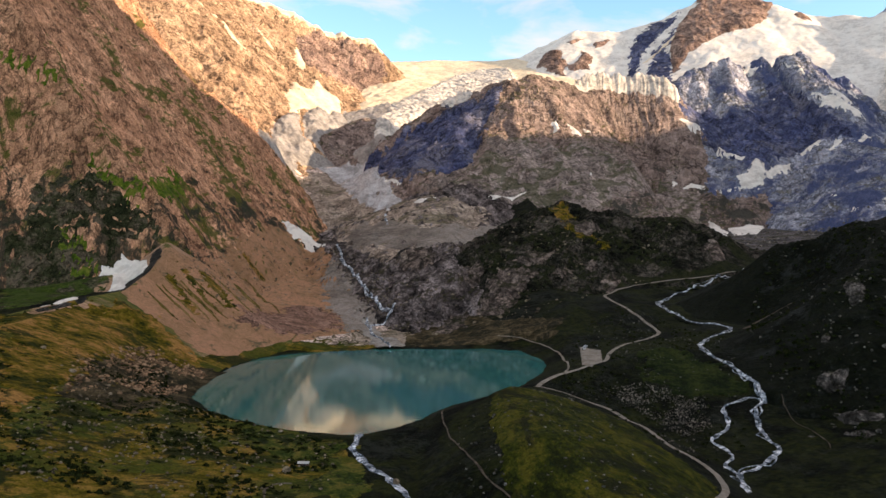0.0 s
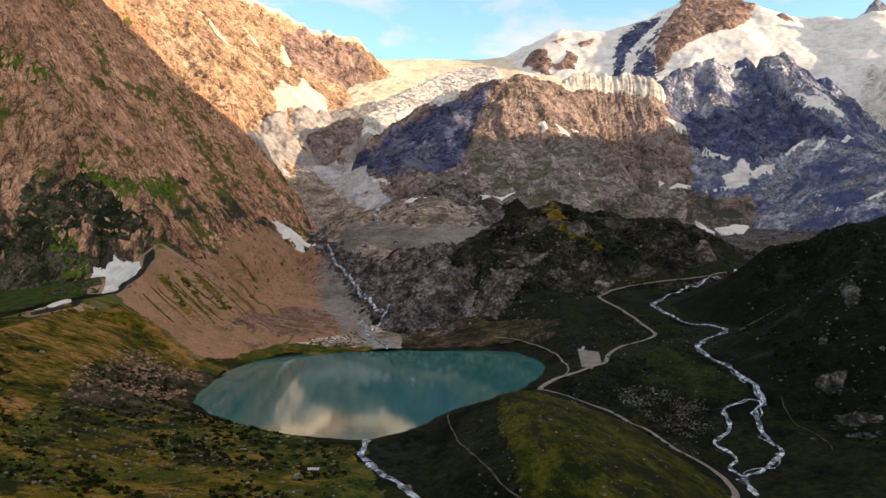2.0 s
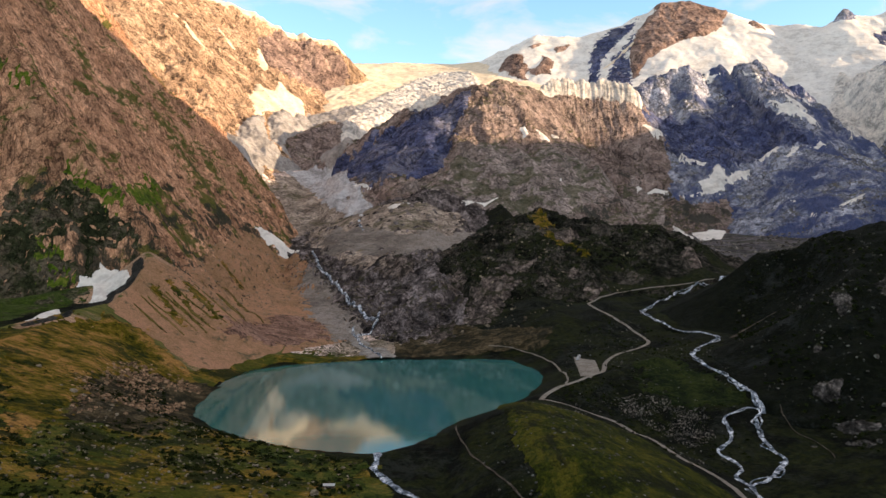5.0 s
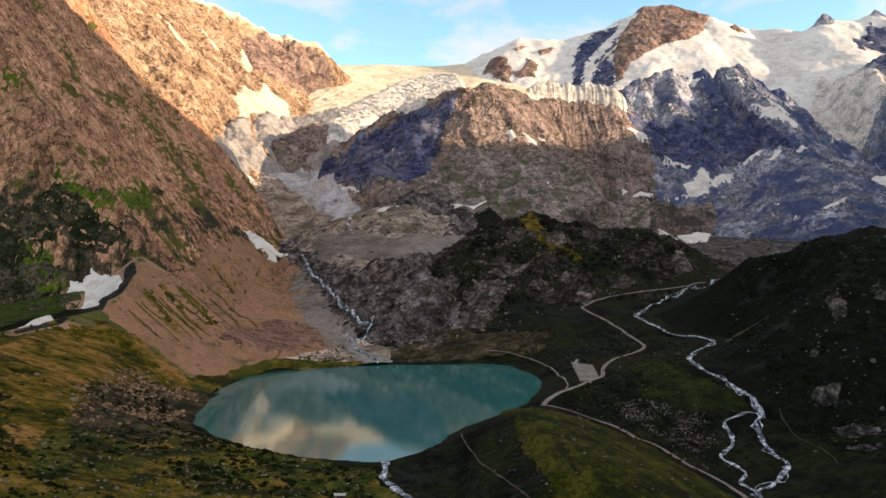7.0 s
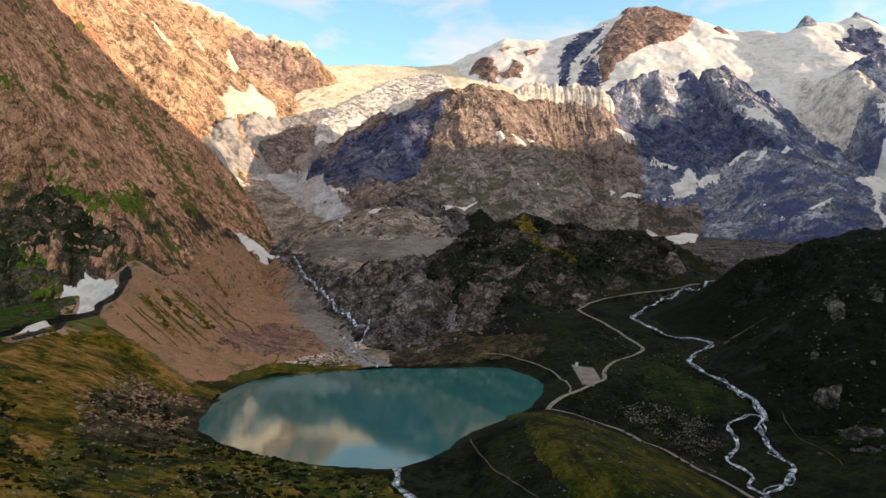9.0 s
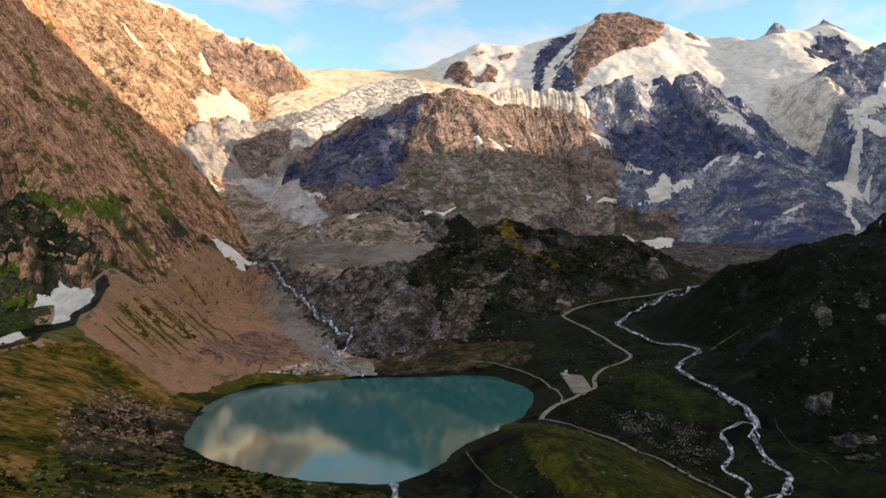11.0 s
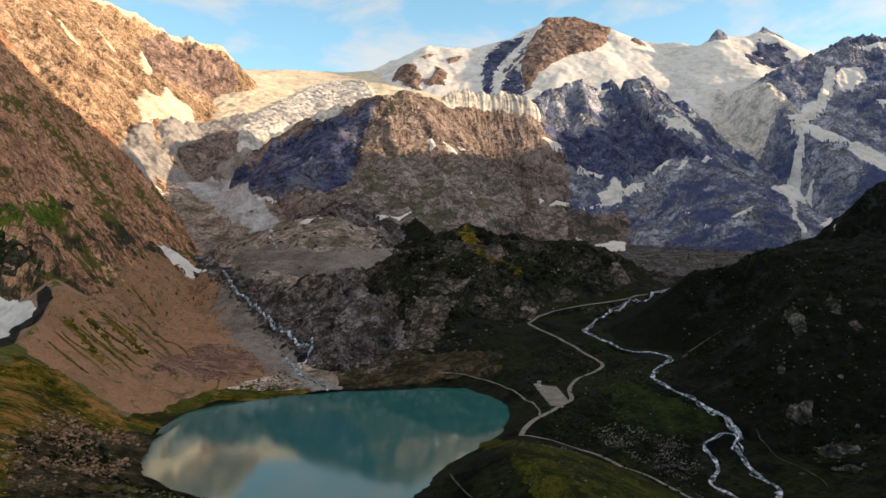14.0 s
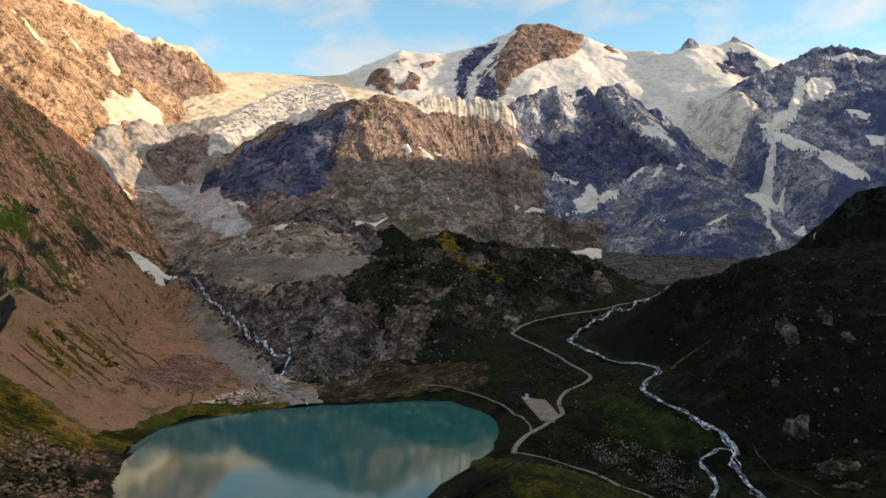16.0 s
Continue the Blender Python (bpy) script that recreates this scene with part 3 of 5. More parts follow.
def drape(name, ring, mat, label, category, step=4.0, thick=2.0, ragged=6.0, size=30.0, lift=None, kind="", group="", torn=False, skip="", fill=0):
    """A layer lying on the land inside a ring of (x, y) points, with a ragged rim that runs out into the ground."""
    r = np.array(ring, float)
    x, y = np.meshgrid(np.arange(r[:, 0].min() - 3 * step, r[:, 0].max() + 3 * step, step), np.arange(r[:, 1].min() - 3 * step, r[:, 1].max() + 3 * step, step))
    ragged = min(ragged, (0.28 if torn else 0.16) * min(np.ptp(r[:, 0]), np.ptp(r[:, 1])))
    sd = outline(x, y, list(ring)) + ragged * (fbm(x, y, size, 4) + 0.8 * fbm(x, y, size * 0.25, 3, 0.6))
    base = land(x, y, skip)
    for _ in range(fill):
        # snow fills the hollows and leaves the crags bare
        base[1:-1, 1:-1] = (base[1:-1, 1:-1] * 2 + base[:-2, 1:-1] + base[2:, 1:-1] + base[1:-1, :-2] + base[1:-1, 2:]) / 6
    if skip:
        sd = np.minimum(sd, 6 - 1.5 * (FORMS[skip].sample(x, y) - base))
    z = base + np.clip(sd * 0.5, -1.5 - 0.3 * step, thick)
    if lift is not None:
        z = z + lift(x, y, sd)
    return tagged(sheet(name, x, y, z, sd > -1.5 * step, mat), label, category, group, kind)


def curve_points(line, step):
    """A smooth line through points (Catmull-Rom), about step metres apart."""
    p = [np.array(q, float) for q in line]
    p = [2 * p[0] - p[1], *p, 2 * p[-1] - p[-2]]
    out = []
    for a, b, c, d in zip(p, p[1:], p[2:], p[3:]):
        n = max(2, int(np.linalg.norm(c[:2] - b[:2]) / step))
        for t in np.arange(n) / n:
            out.append(0.5 * (2 * b + (c - a) * t + (2 * a - 5 * b + 4 * c - d) * t ** 2 + (3 * b - a - 3 * c + d) * t ** 3))
    out.append(p[-2])
    return np.array(out)


def ribbon(name, line, mat, label, category, width=5.0, step=4.0, lift=0.5, across=5, wander=0.0, kind="structure", seed=0, torn=0.0):
    """A strip of road or stream along (x, y, width factor) points, lying on the land."""
    p = curve_points(line, step)
    if wander:
        s = np.arange(len(p)) * step
        p[:, 0] += wander * gnoise(s / 23 + 7 * seed, 0 * s + 3.3)
        p[:, 1] += wander * gnoise(s / 23 + 7 * seed, 0 * s + 9.3)
    d = np.gradient(p[:, :2], axis=0)
    d /= np.linalg.norm(d, axis=1)[:, None] + 1e-9
    if wander:
        p[:, 2] *= 1 + 0.9 * gnoise(s / 7 + 3 * seed, 0 * s + 1.7)
    side = np.stack([-d[:, 1], d[:, 0]], -1)
    w = np.linspace(-0.5, 0.5, across)
    xy = p[:, None, :2] + side[:, None] * (w[None, :, None] * width * p[:, None, 2:3])
    if torn:
        xy = xy + width * torn * np.random.RandomState(seed).uniform(-0.5, 0.5, xy.shape)
    ground = land(xy[..., 0], xy[..., 1])
    z = np.maximum(ground, ground.mean(1, keepdims=True)) + lift * (1.2 - 2.2 * np.abs(w)[None] ** 2)
    v = np.concatenate([xy, z[..., None]], -1)
    n = np.arange(v.shape[0] * across).reshape(-1, across)
    f = np.stack([n[:-1, :-1], n[:-1, 1:], n[1:, 1:], n[1:, :-1]], -1).reshape(-1, 4)
    return tagged(mesh_of(name, v.reshape(-1, 3), f, mat), label, category, kind=kind)


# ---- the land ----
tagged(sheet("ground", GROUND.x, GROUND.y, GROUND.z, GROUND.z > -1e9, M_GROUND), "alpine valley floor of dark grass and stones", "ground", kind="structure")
lx, ly = np.meshgrid(np.arange(-250, 125, 5.0), np.arange(550, 976, 5.0))
tagged(sheet("lake_water", lx, ly, 0 * lx, outline(lx, ly, LAKE) > -12, M_LAKE), "still milky turquoise glacier lake mirroring the mountains", "lake", kind="structure")
landform("left_flank", M_FLANK, "steep brown mountainside with patches of green turf", craggy=True)
landform("moraine", M_SCREE, "grassy lateral moraine with bare reddish scree", "moraine")
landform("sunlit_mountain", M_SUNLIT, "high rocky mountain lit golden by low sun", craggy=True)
landform("saddle", M_FIRN, "broad snow saddle at the head of the glacier", "snowfield")
landform("central_peak", M_PEAK, "brown rocky peak standing in front of the glacier", craggy=True)
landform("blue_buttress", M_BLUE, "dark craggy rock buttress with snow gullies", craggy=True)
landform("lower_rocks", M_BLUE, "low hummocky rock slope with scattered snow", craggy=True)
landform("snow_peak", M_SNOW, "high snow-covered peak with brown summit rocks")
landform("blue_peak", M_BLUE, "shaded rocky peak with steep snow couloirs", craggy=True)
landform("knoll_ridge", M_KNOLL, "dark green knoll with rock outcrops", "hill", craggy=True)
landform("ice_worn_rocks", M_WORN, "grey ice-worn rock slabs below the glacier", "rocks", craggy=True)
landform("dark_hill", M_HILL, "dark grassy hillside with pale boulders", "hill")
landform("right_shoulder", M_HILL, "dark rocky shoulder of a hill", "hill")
landform("rock_island", M_PEAK, "reddish rock island standing out of the glacier", "rock", craggy=True)
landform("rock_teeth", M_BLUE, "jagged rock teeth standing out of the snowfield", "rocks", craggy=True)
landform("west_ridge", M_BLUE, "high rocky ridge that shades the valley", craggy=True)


# ---- kinds of things ----
M_GRAVEL = material("valley_gravel", [(0.2145, 0.1723, 0.1381), (0.3189, 0.2573, 0.2091), (0.4522, 0.3712, 0.3018)], 45, fine=5, blocks=24, grass=((0.04, 0.045, 0.018), (0.08, 0.075, 0.03), 0.95, 1.05, 0.6))
M_DEBRIS = material("fine_debris", [(0.1201, 0.1021, 0.0889), (0.1802, 0.1562, 0.1357), (0.2402, 0.2102, 0.1862)], 60, fine=4, bump=0.4, stretch=(0.5, 0.5, 1))
M_RED_EARTH = material("red_earth", [(0.17, 0.098, 0.068), (0.25, 0.145, 0.105), (0.33, 0.2, 0.15)], 30, fine=3.5, blocks=14)
M_FAN = material("fan_gravel", [(0.4682, 0.3653, 0.3079), (0.6961, 0.5453, 0.4658), (0.987, 0.7869, 0.6723)], 45, fine=5, blocks=24, grass=((0.04, 0.045, 0.018), (0.08, 0.075, 0.03), 0.95, 1.05, 0.6))
M_RED_SCREE = material("red_scree", [(0.2157, 0.1262, 0.0688), (0.2753, 0.158, 0.0897), (0.3396, 0.1834, 0.1092)], 50, fine=3.5, stretch=(0.9, 0.9, 0.9),
                       dark=((0.105, 0.088, 0.05), 0.55, 0.62, 16, 160, 260))
M_PLAIN = material("stony_plain", [(0.0143, 0.0141, 0.0157), (0.0648, 0.0596, 0.0627), (0.1406, 0.1295, 0.1345)], 50, fine=7, grass=((0.025, 0.028, 0.012), (0.05, 0.05, 0.02), 1.0, 1.15, 0.6))
M_PASTURE = material("rough_pasture", [(0.0282, 0.0295, 0.0026), (0.0906, 0.0722, 0.006), (0.2015, 0.1236, 0.0274)], 30, fine=4, dark=((0.013, 0.017, 0.005), 0.51, 0.57, 48, 300, 600), grass=((0.022, 0.036, 0.005), (0.045, 0.058, 0.008), 0.97, 1.03, 0.8), stretch=(0.8, 1.1, 1))
M_TURF = material("olive_turf", [(0.0143, 0.0193, 0.0028), (0.096, 0.0723, 0.0066), (0.2634, 0.1399, 0.0429)], 34, fine=5, stretch=(0.5, 0.8, 0.6), dark=((0.02, 0.026, 0.006), 0.53, 0.58, 26, 300, 600))
M_THIN_TURF = material("thin_turf", [(0.045, 0.04, 0.01), (0.11, 0.085, 0.022), (0.2, 0.135, 0.055)], 20, fine=3, stretch=(0.5, 0.8, 0.6))
# knoll grass in the brighter green of its lit slope
M_LIT_TURF = material("lit_turf", [(0.0076, 0.0107, 0.0016), (0.0243, 0.031, 0.0026), (0.0646, 0.0592, 0.0067)], 35, fine=4, stretch=(1.2, 0.7, 1), dark=((0.009, 0.011, 0.004), 0.52, 0.6, 40, 300, 600))
M_GREEN_TURF = material("green_turf", [(0.025, 0.045, 0.006), (0.065, 0.105, 0.010), (0.13, 0.145, 0.025)], 18, fine=4, dark=((0.09, 0.06, 0.04), 0.58, 0.62, 12, 900, 1200))
M_SCRUB = material("dark_scrub", [(0.018, 0.023, 0.011), (0.042, 0.047, 0.022), (0.13, 0.105, 0.075)], 24, fine=4, blocks=14, grass=((0.02, 0.04, 0.006), (0.05, 0.08, 0.010), 0.82, 0.88, 0.8))
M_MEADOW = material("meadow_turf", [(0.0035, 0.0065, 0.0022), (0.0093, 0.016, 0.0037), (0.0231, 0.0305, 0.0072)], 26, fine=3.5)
M_LUSH = material("lush_grass", [(0.012, 0.022, 0.004), (0.04, 0.055, 0.008), (0.10, 0.085, 0.018)], 22, fine=3.5, dark=((0.008, 0.012, 0.004), 0.52, 0.57, 24, 300, 600))
# near-black ground colour for the shade band behind the moraine
M_TROUGH_SHADE = material("trough_shade", [(0.010, 0.011, 0.010), (0.020, 0.020, 0.018), (0.05, 0.045, 0.04)], 14, fine=3)
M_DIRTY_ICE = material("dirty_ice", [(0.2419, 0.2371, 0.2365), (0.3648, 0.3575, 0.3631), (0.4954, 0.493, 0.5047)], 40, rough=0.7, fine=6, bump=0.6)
M_SUMMIT = material("summit_rock", [(0.1672, 0.1149, 0.0988), (0.2612, 0.1777, 0.1481), (0.3553, 0.2529, 0.2041)], 90, fine=10, blocks=60)
# blue shade of faces turned from the sun, painted as rock colour
M_SHADE_ROCK = material("blue_slate", [(0.0413, 0.0508, 0.1114), (0.0811, 0.0957, 0.1827), (0.1623, 0.1655, 0.2206)], 80, fine=8, blocks=45)
M_GREY_SLOPE = material("grey_slope", [(0.1877, 0.1552, 0.1395), (0.268, 0.2206, 0.1982), (0.402, 0.3308, 0.3006)], 60, fine=7, blocks=34, grass=((0.03, 0.042, 0.016), (0.06, 0.065, 0.025), 0.78, 0.9, 0.7))
M_PALE_OUTCROP = material("pale_outcrop", [(0.03, 0.026, 0.022), (0.11, 0.088, 0.077), (0.27, 0.215, 0.185)], 20, fine=4, blocks=12, grass=((0.008, 0.011, 0.004), (0.02, 0.024, 0.008), 0.9, 1.0, 0.8))
M_HEATH = material("brown_heath", [(0.0109, 0.0098, 0.005), (0.0351, 0.028, 0.0136), (0.0936, 0.0718, 0.0404)], 26, fine=4, dark=((0.010, 0.011, 0.006), 0.5, 0.57, 30, 300, 600))
M_OUTCROP = material("outcrop_rock", [(0.014, 0.014, 0.012), (0.05, 0.047, 0.043), (0.18, 0.163, 0.15)], 20, fine=4, blocks=12, grass=((0.006, 0.009, 0.003), (0.016, 0.02, 0.007), 0.9, 1.0, 0.9))
M_STONE = material("pale_stone", [(0.0742, 0.06, 0.0432), (0.1483, 0.12, 0.0864), (0.2472, 0.208, 0.1512)], 6, fine=1.2, single=True)
M_FIELD_STONE = material("field_stone", [(0.06, 0.055, 0.048), (0.13, 0.118, 0.10), (0.24, 0.215, 0.185)], 6, fine=1.2, single=True)
M_RUBBLE = material("rockfall_stone", [(0.121, 0.0748, 0.0433), (0.2268, 0.143, 0.0867), (0.3326, 0.221, 0.1377)], 6, fine=1.2, single=True)
M_DULL_STONE = material("lichen_stone", [(0.0339, 0.0331, 0.0297), (0.0726, 0.0694, 0.0602), (0.1548, 0.1452, 0.1268)], 6, fine=1.2, single=True)
M_PATH = material("trodden_earth", [(0.04, 0.032, 0.024), (0.068, 0.056, 0.044), (0.112, 0.096, 0.076)], 8, fine=1.5)
M_SILT = material("glacial_silt", [(0.15, 0.138, 0.12), (0.23, 0.212, 0.19), (0.31, 0.29, 0.265)], 16, fine=2.5, grain=0.2)
M_SHRUB = material("alpine_shrub", [(0.0062, 0.0103, 0.0028), (0.0144, 0.021, 0.0056), (0.0257, 0.0304, 0.0084)], 6, fine=1.0, bump=0)


def scree_slope(ring):
    drape("scree_slope", ring, M_RED_SCREE, "bare reddish-brown scree slope falling to the lake", "scree", 5, 1.2, 10, 50, kind="structure")


def ground_cover(name, ring, mat, label, category, step, ragged=14.0):
    """Like drape, but only on the valley floor, so that hills rise through it."""
    r = np.array(ring, float)
    x, y = np.meshgrid(np.arange(r[:, 0].min() - 20, r[:, 0].max() + 20, step), np.arange(r[:, 1].min() - 20, r[:, 1].max() + 20, step))
    sd = outline(x, y, list(ring)) + ragged * fbm(x, y, 60, 4)
    z = GROUND.sample(x, y) + np.clip(sd * 0.3, -3, 0.6) + 0.3 * fbm(x, y, 25, 4)
    shore = outline(x, y, LAKE)
    return tagged(sheet(name, x, y, z, (sd > -1.5 * step) & (shore < -2), mat), label, category, kind="structure")


def gravel_floor(ring):
    ground_cover("gravel_floor", ring, M_FAN, "grey-brown glacial gravel and debris on the valley floor", "gravel", 5, 34)


def forefield(ring):
    drape("forefield", ring, M_GRAVEL, "grey ice-scoured slabs and debris before the glacier", "glacier forefield", 5, 3.5, 30, 40, kind="structure", torn=True, fill=10)


def debris_slope(ring):
    drape("debris_slope", ring, M_DEBRIS, "smooth grey-brown slope of fine glacial debris", "debris", 5, 6.0, 30, 50, kind="structure", torn=True, fill=10)


def fan_patch(ring, red):
    drape("fan_patch", ring, M_RED_EARTH if red else M_DEBRIS, "patch of rust-red earth on the scree fan" if red else "grey outwash gravel beside the glacier stream", "scree", 4, 2.6, 30, 24, kind="structure", torn=True)


def stony_plain(ring):
    ground_cover("stony_plain", ring, M_PLAIN, "stony heath plain below the crags", "plain", 12)


def shore_heath(ring):
    ground_cover("shore_heath", ring, M_HEATH, "brown heath and gravel along the lake shore", "heath", 4, 24)


def pasture(ring):
    ground_cover("pasture", ring, M_PASTURE, "rough brown and olive mountain pasture", "pasture", 4, 30)


def turf_bank(ring, look_of):
    mat, label = {1: (M_TURF, "olive grass bank streaked with bare earth"), 2: (M_LIT_TURF, "smooth grassy knoll, its lit side painted a brighter green"),
                  3: (M_GREEN_TURF, "fresh green turf ledge on the mountainside"), 4: (M_TURF, "grass cap on a rocky knoll, coloured yellow-green as if sunlit"),
                  5: (M_SCRUB, "dark green scrub with brighter grass between crags"), 6: (M_MEADOW, "dark olive meadow beside the stream"),
                  7: (M_LUSH, "green grassy hollow in the rough pasture"), 8: (M_TROUGH_SHADE, "dark strip painted as shade in the trough behind the moraine")}[look_of]
    drape("turf_bank", ring, mat, label, "turf", 3, 2.0 if look_of == 1 else 0.9, {3: 40, 8: 2, 2: 6}.get(look_of, 30), {2: 12, 3: 10, 5: 55}.get(look_of, 26), kind="structure", torn=look_of != 2)


def crevasses(x, y, sd):
    deep = smoothstep(0, 25, sd)
    return deep * (7 * fbm(x, 0.45 * y, 35, 4, 0.6, True, 31) + 4 * fbm(0.5 * x, y, 28, 3, 0.6, True, 32))


def seracs(x, y, sd):
    """Bowed rows of ice blocks across the flow, parted by deep gaps."""
    u, v = 0.80 * x + 0.60 * y, 0.80 * y - 0.60 * x
    bow = 22 * gnoise(x / 120, y / 120)
    rows = fbm((u + bow) * 1.0, v * 0.22, 30, 3, 0.6, True, 41)
    return smoothstep(0, 30, sd) * (11 * rows + 4 * fbm(x, y, 17, 3, 0.6, True, 42))


# old: takes the ice with shade painted into its colour
def glacier(ring, old=False):
    drape("glacier", ring, M_SHADED_ICE if old else M_ICE, "crevassed grey-white glacier flowing between the mountains", "glacier", 4, 8, 12, 60, crevasses, kind="structure", skip="rock_island")


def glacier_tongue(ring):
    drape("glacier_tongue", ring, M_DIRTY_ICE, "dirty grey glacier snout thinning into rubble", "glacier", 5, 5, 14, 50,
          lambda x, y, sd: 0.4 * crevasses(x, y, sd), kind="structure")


def icefall(ring):
    drape("icefall", ring, M_ICE, "broken icefall of cream-white seracs and crevasses", "icefall", 4, 8, 16, 50, seracs, kind="structure")


def rock_face(ring, label):
    # walls in shade get the painted shade colour
    mat = M_SHADE_ROCK if "slate" in label else M_GREY_SLOPE if "grey" in label else M_SUMMIT
    thick, edge = (2.5, 45) if mat != M_SUMMIT else (9, 22)
    drape("rock_face", ring, mat, label, "rock face", 5, thick, edge, 70, lambda x, y, sd: smoothstep(0, 40, sd) * thick * fbm(x, 0.4 * y, 55, 4, 0.6, True, 33),
          kind="structure", torn=True)


def snowfield(ring):
    drape("snowfield", ring, M_FIRN, "smooth sunlit snowfield below the crags", "snowfield", 4, 4, 10, 30, kind="structure", fill=9)


def rubble_bed(ring):
    drape("rubble_bed", ring, M_HEATH, "bare brown earth under a boulder field", "rubble", 4, 0.7, 14, 30, kind="structure")


def rock_outcrop(ring, pale=False):
    drape("rock_outcrop", ring, M_PALE_OUTCROP if pale else M_OUTCROP, "bare pinkish rock outcrop on the knoll" if pale else "bare grey rock outcrop in the heath", "rock outcrop", 3, 1.5, 14, 16,
          lambda x, y, sd: smoothstep(0, 8, sd) * 4 * fbm(x, y, 14, 4, 0.6, True, 36), group="rock outcrops")


def snow_patch(ring, neat=False):
    drape("snow_patch", ring, M_SNOW, "leftover patch of old snow lying on the rocks", "snow patch", 3, 2.5 if neat else 6.5, 1.5 if neat else 3.5, 10, group="snow patches", fill=14 if neat else 8, torn=not neat)


def snow_gully(line):
    p = curve_points([(x, y, 1) for x, y in line], 8)
    w = 19 + 10 * gnoise(np.arange(len(p)) / 4.0, 0 * p[:, 0] + line[0][0])
    ring = [(a - b, c) for (a, c, _), b in zip(p, w)] + [(a + b, c) for (a, c, _), b in zip(p[::-1], w[::-1])]
    drape("snow_gully", ring, M_FIRN, "narrow streak of snow lying in a rock gully", "snow gully", 4, 4, 4, 20, group="snow gullies", fill=4)


# ---- ground cover ----
scree_slope([(-377, 1052), (-353, 1070), (-353, 1268), (-343, 1558), (-266, 1713), (-190, 1420), (-122, 1161), (-107, 1071), (-164, 998), (-209, 942), (-230, 916), (-244, 867), (-271, 855), (-309, 875), (-368, 885)])
gravel_floor([(-330, 1010), (-250, 985), (-100, 978), (-45, 985), (-40, 1100), (-20, 1250), (-10, 1600), (60, 2000), (200, 2300), (-100, 2500), (-600, 2750), (-700, 2300), (-430, 2050), (-340, 1700), (-380, 1300), (-400, 1100)])
forefield([(-426, 2427), (-364, 2481), (-249, 2407), (-146, 2158), (-94, 1902), (86, 1783), (106, 1693), (-26, 1483), (-97, 1421), (-147, 1513), (-228, 1711), (-310, 2051), (-344, 1994)])
stony_plain([(480, 1420), (1000, 1500), (1900, 1700), (2100, 2500), (1700, 2700), (900, 2700), (300, 2400), (230, 1900)])
shore_heath([(-62, 975), (40, 968), (128, 955), (150, 1010), (70, 1070), (20, 1150), (-45, 1240), (-50, 1080)])
pasture([(-62, 1005), (-62, 962), (-130, 946), (-182, 930), (-216, 898), (-236, 842), (-240, 790), (-262, 780), (-280, 860), (-255, 940), (-190, 995)])
pasture([(-420, 380), (-90, 300), (-60, 480), (-72, 555), (-160, 600), (-238, 660), (-262, 780), (-300, 860), (-420, 780), (-520, 600)])
turf_bank([(-452, 792), (-367, 864), (-343, 881), (-305, 862), (-267, 842), (-264, 793), (-307, 786), (-303, 686), (-291, 590), (-282, 525), (-271, 472)], 1)
# rim follows the knoll's crest, where lit slope meets shaded slope
turf_bank([(44, 714), (62, 714), (74, 621), (104, 668), (135, 677), (152, 606), (156, 548), (165, 527), (167, 492), (163, 462), (138, 385), (98, 325), (42, 355), (35, 409), (33, 455), (32, 538)], 2)
turf_bank([(-506, 1123), (-488, 1127), (-447, 1138), (-439, 1282), (-424, 1292), (-419, 1197), (-435, 1127), (-480, 1119)], 3)
turf_bank([(-650, 1156), (-604, 1163), (-566, 1169), (-558, 1226), (-565, 1167), (-617, 1156), (-646, 1148)], 3)
turf_bank([(-538, 1085), (-505, 1082), (-477, 1078), (-465, 1009), (-514, 1067), (-533, 1074)], 3)
# patch of sun on the knoll top, put in as yellow-green turf
turf_bank([(197, 1422), (217, 1453), (232, 1428), (239, 1397), (207, 1383)], 4)
turf_bank([(-606, 1067), (-545, 1085), (-498, 1084), (-475, 1079), (-443, 1008), (-456, 916), (-486, 851)], 5)
turf_bank([(206, 820), (238, 829), (273, 789), (288, 725), (281, 714), (232, 717), (202, 759)], 6)
turf_bank([(-338, 590), (-298, 562), (-267, 542), (-252, 495), (-253, 440)], 7)
turf_bank([(-148, 568), (-101, 557), (-66, 538), (-70, 510), (-108, 512), (-133, 524)], 7)
turf_bank([(-81, 485), (-55, 514), (-47, 465), (-48, 445), (-86, 439)], 7)
# shade of the moraine trough, laid on as a dark strip
turf_bank([(-432, 817), (-399, 850), (-427, 1004), (-411, 1021), (-387, 1021), (-400, 1069), (-390, 1076), (-366, 1018), (-367, 975), (-396, 993), (-391, 847), (-428, 812)], 8)
turf_bank([(-357, 990), (-345, 991), (-322, 975), (-295, 943), (-299, 933), (-325, 957), (-348, 974)], 1)
turf_bank([(-345, 1019), (-329, 1016), (-303, 995), (-277, 968), (-283, 962), (-310, 983), (-337, 1004)], 1)
turf_bank([(-328, 1045), (-316, 1061), (-285, 1026), (-258, 976), (-264, 972), (-290, 999), (-316, 1016)], 1)
turf_bank([(-342, 1295), (-331, 1327), (-303, 1329), (-302, 1291), (-324, 1279)], 1)
fan_patch([(-208, 1525), (-161, 1369), (-118, 1201), (-91, 1073), (-134, 1049), (-174, 1204), (-219, 1413), (-239, 1532)], False)
fan_patch([(-253, 1062), (-204, 1218), (-153, 1168), (-135, 1074), (-180, 1011), (-233, 965), (-258, 966)], True)
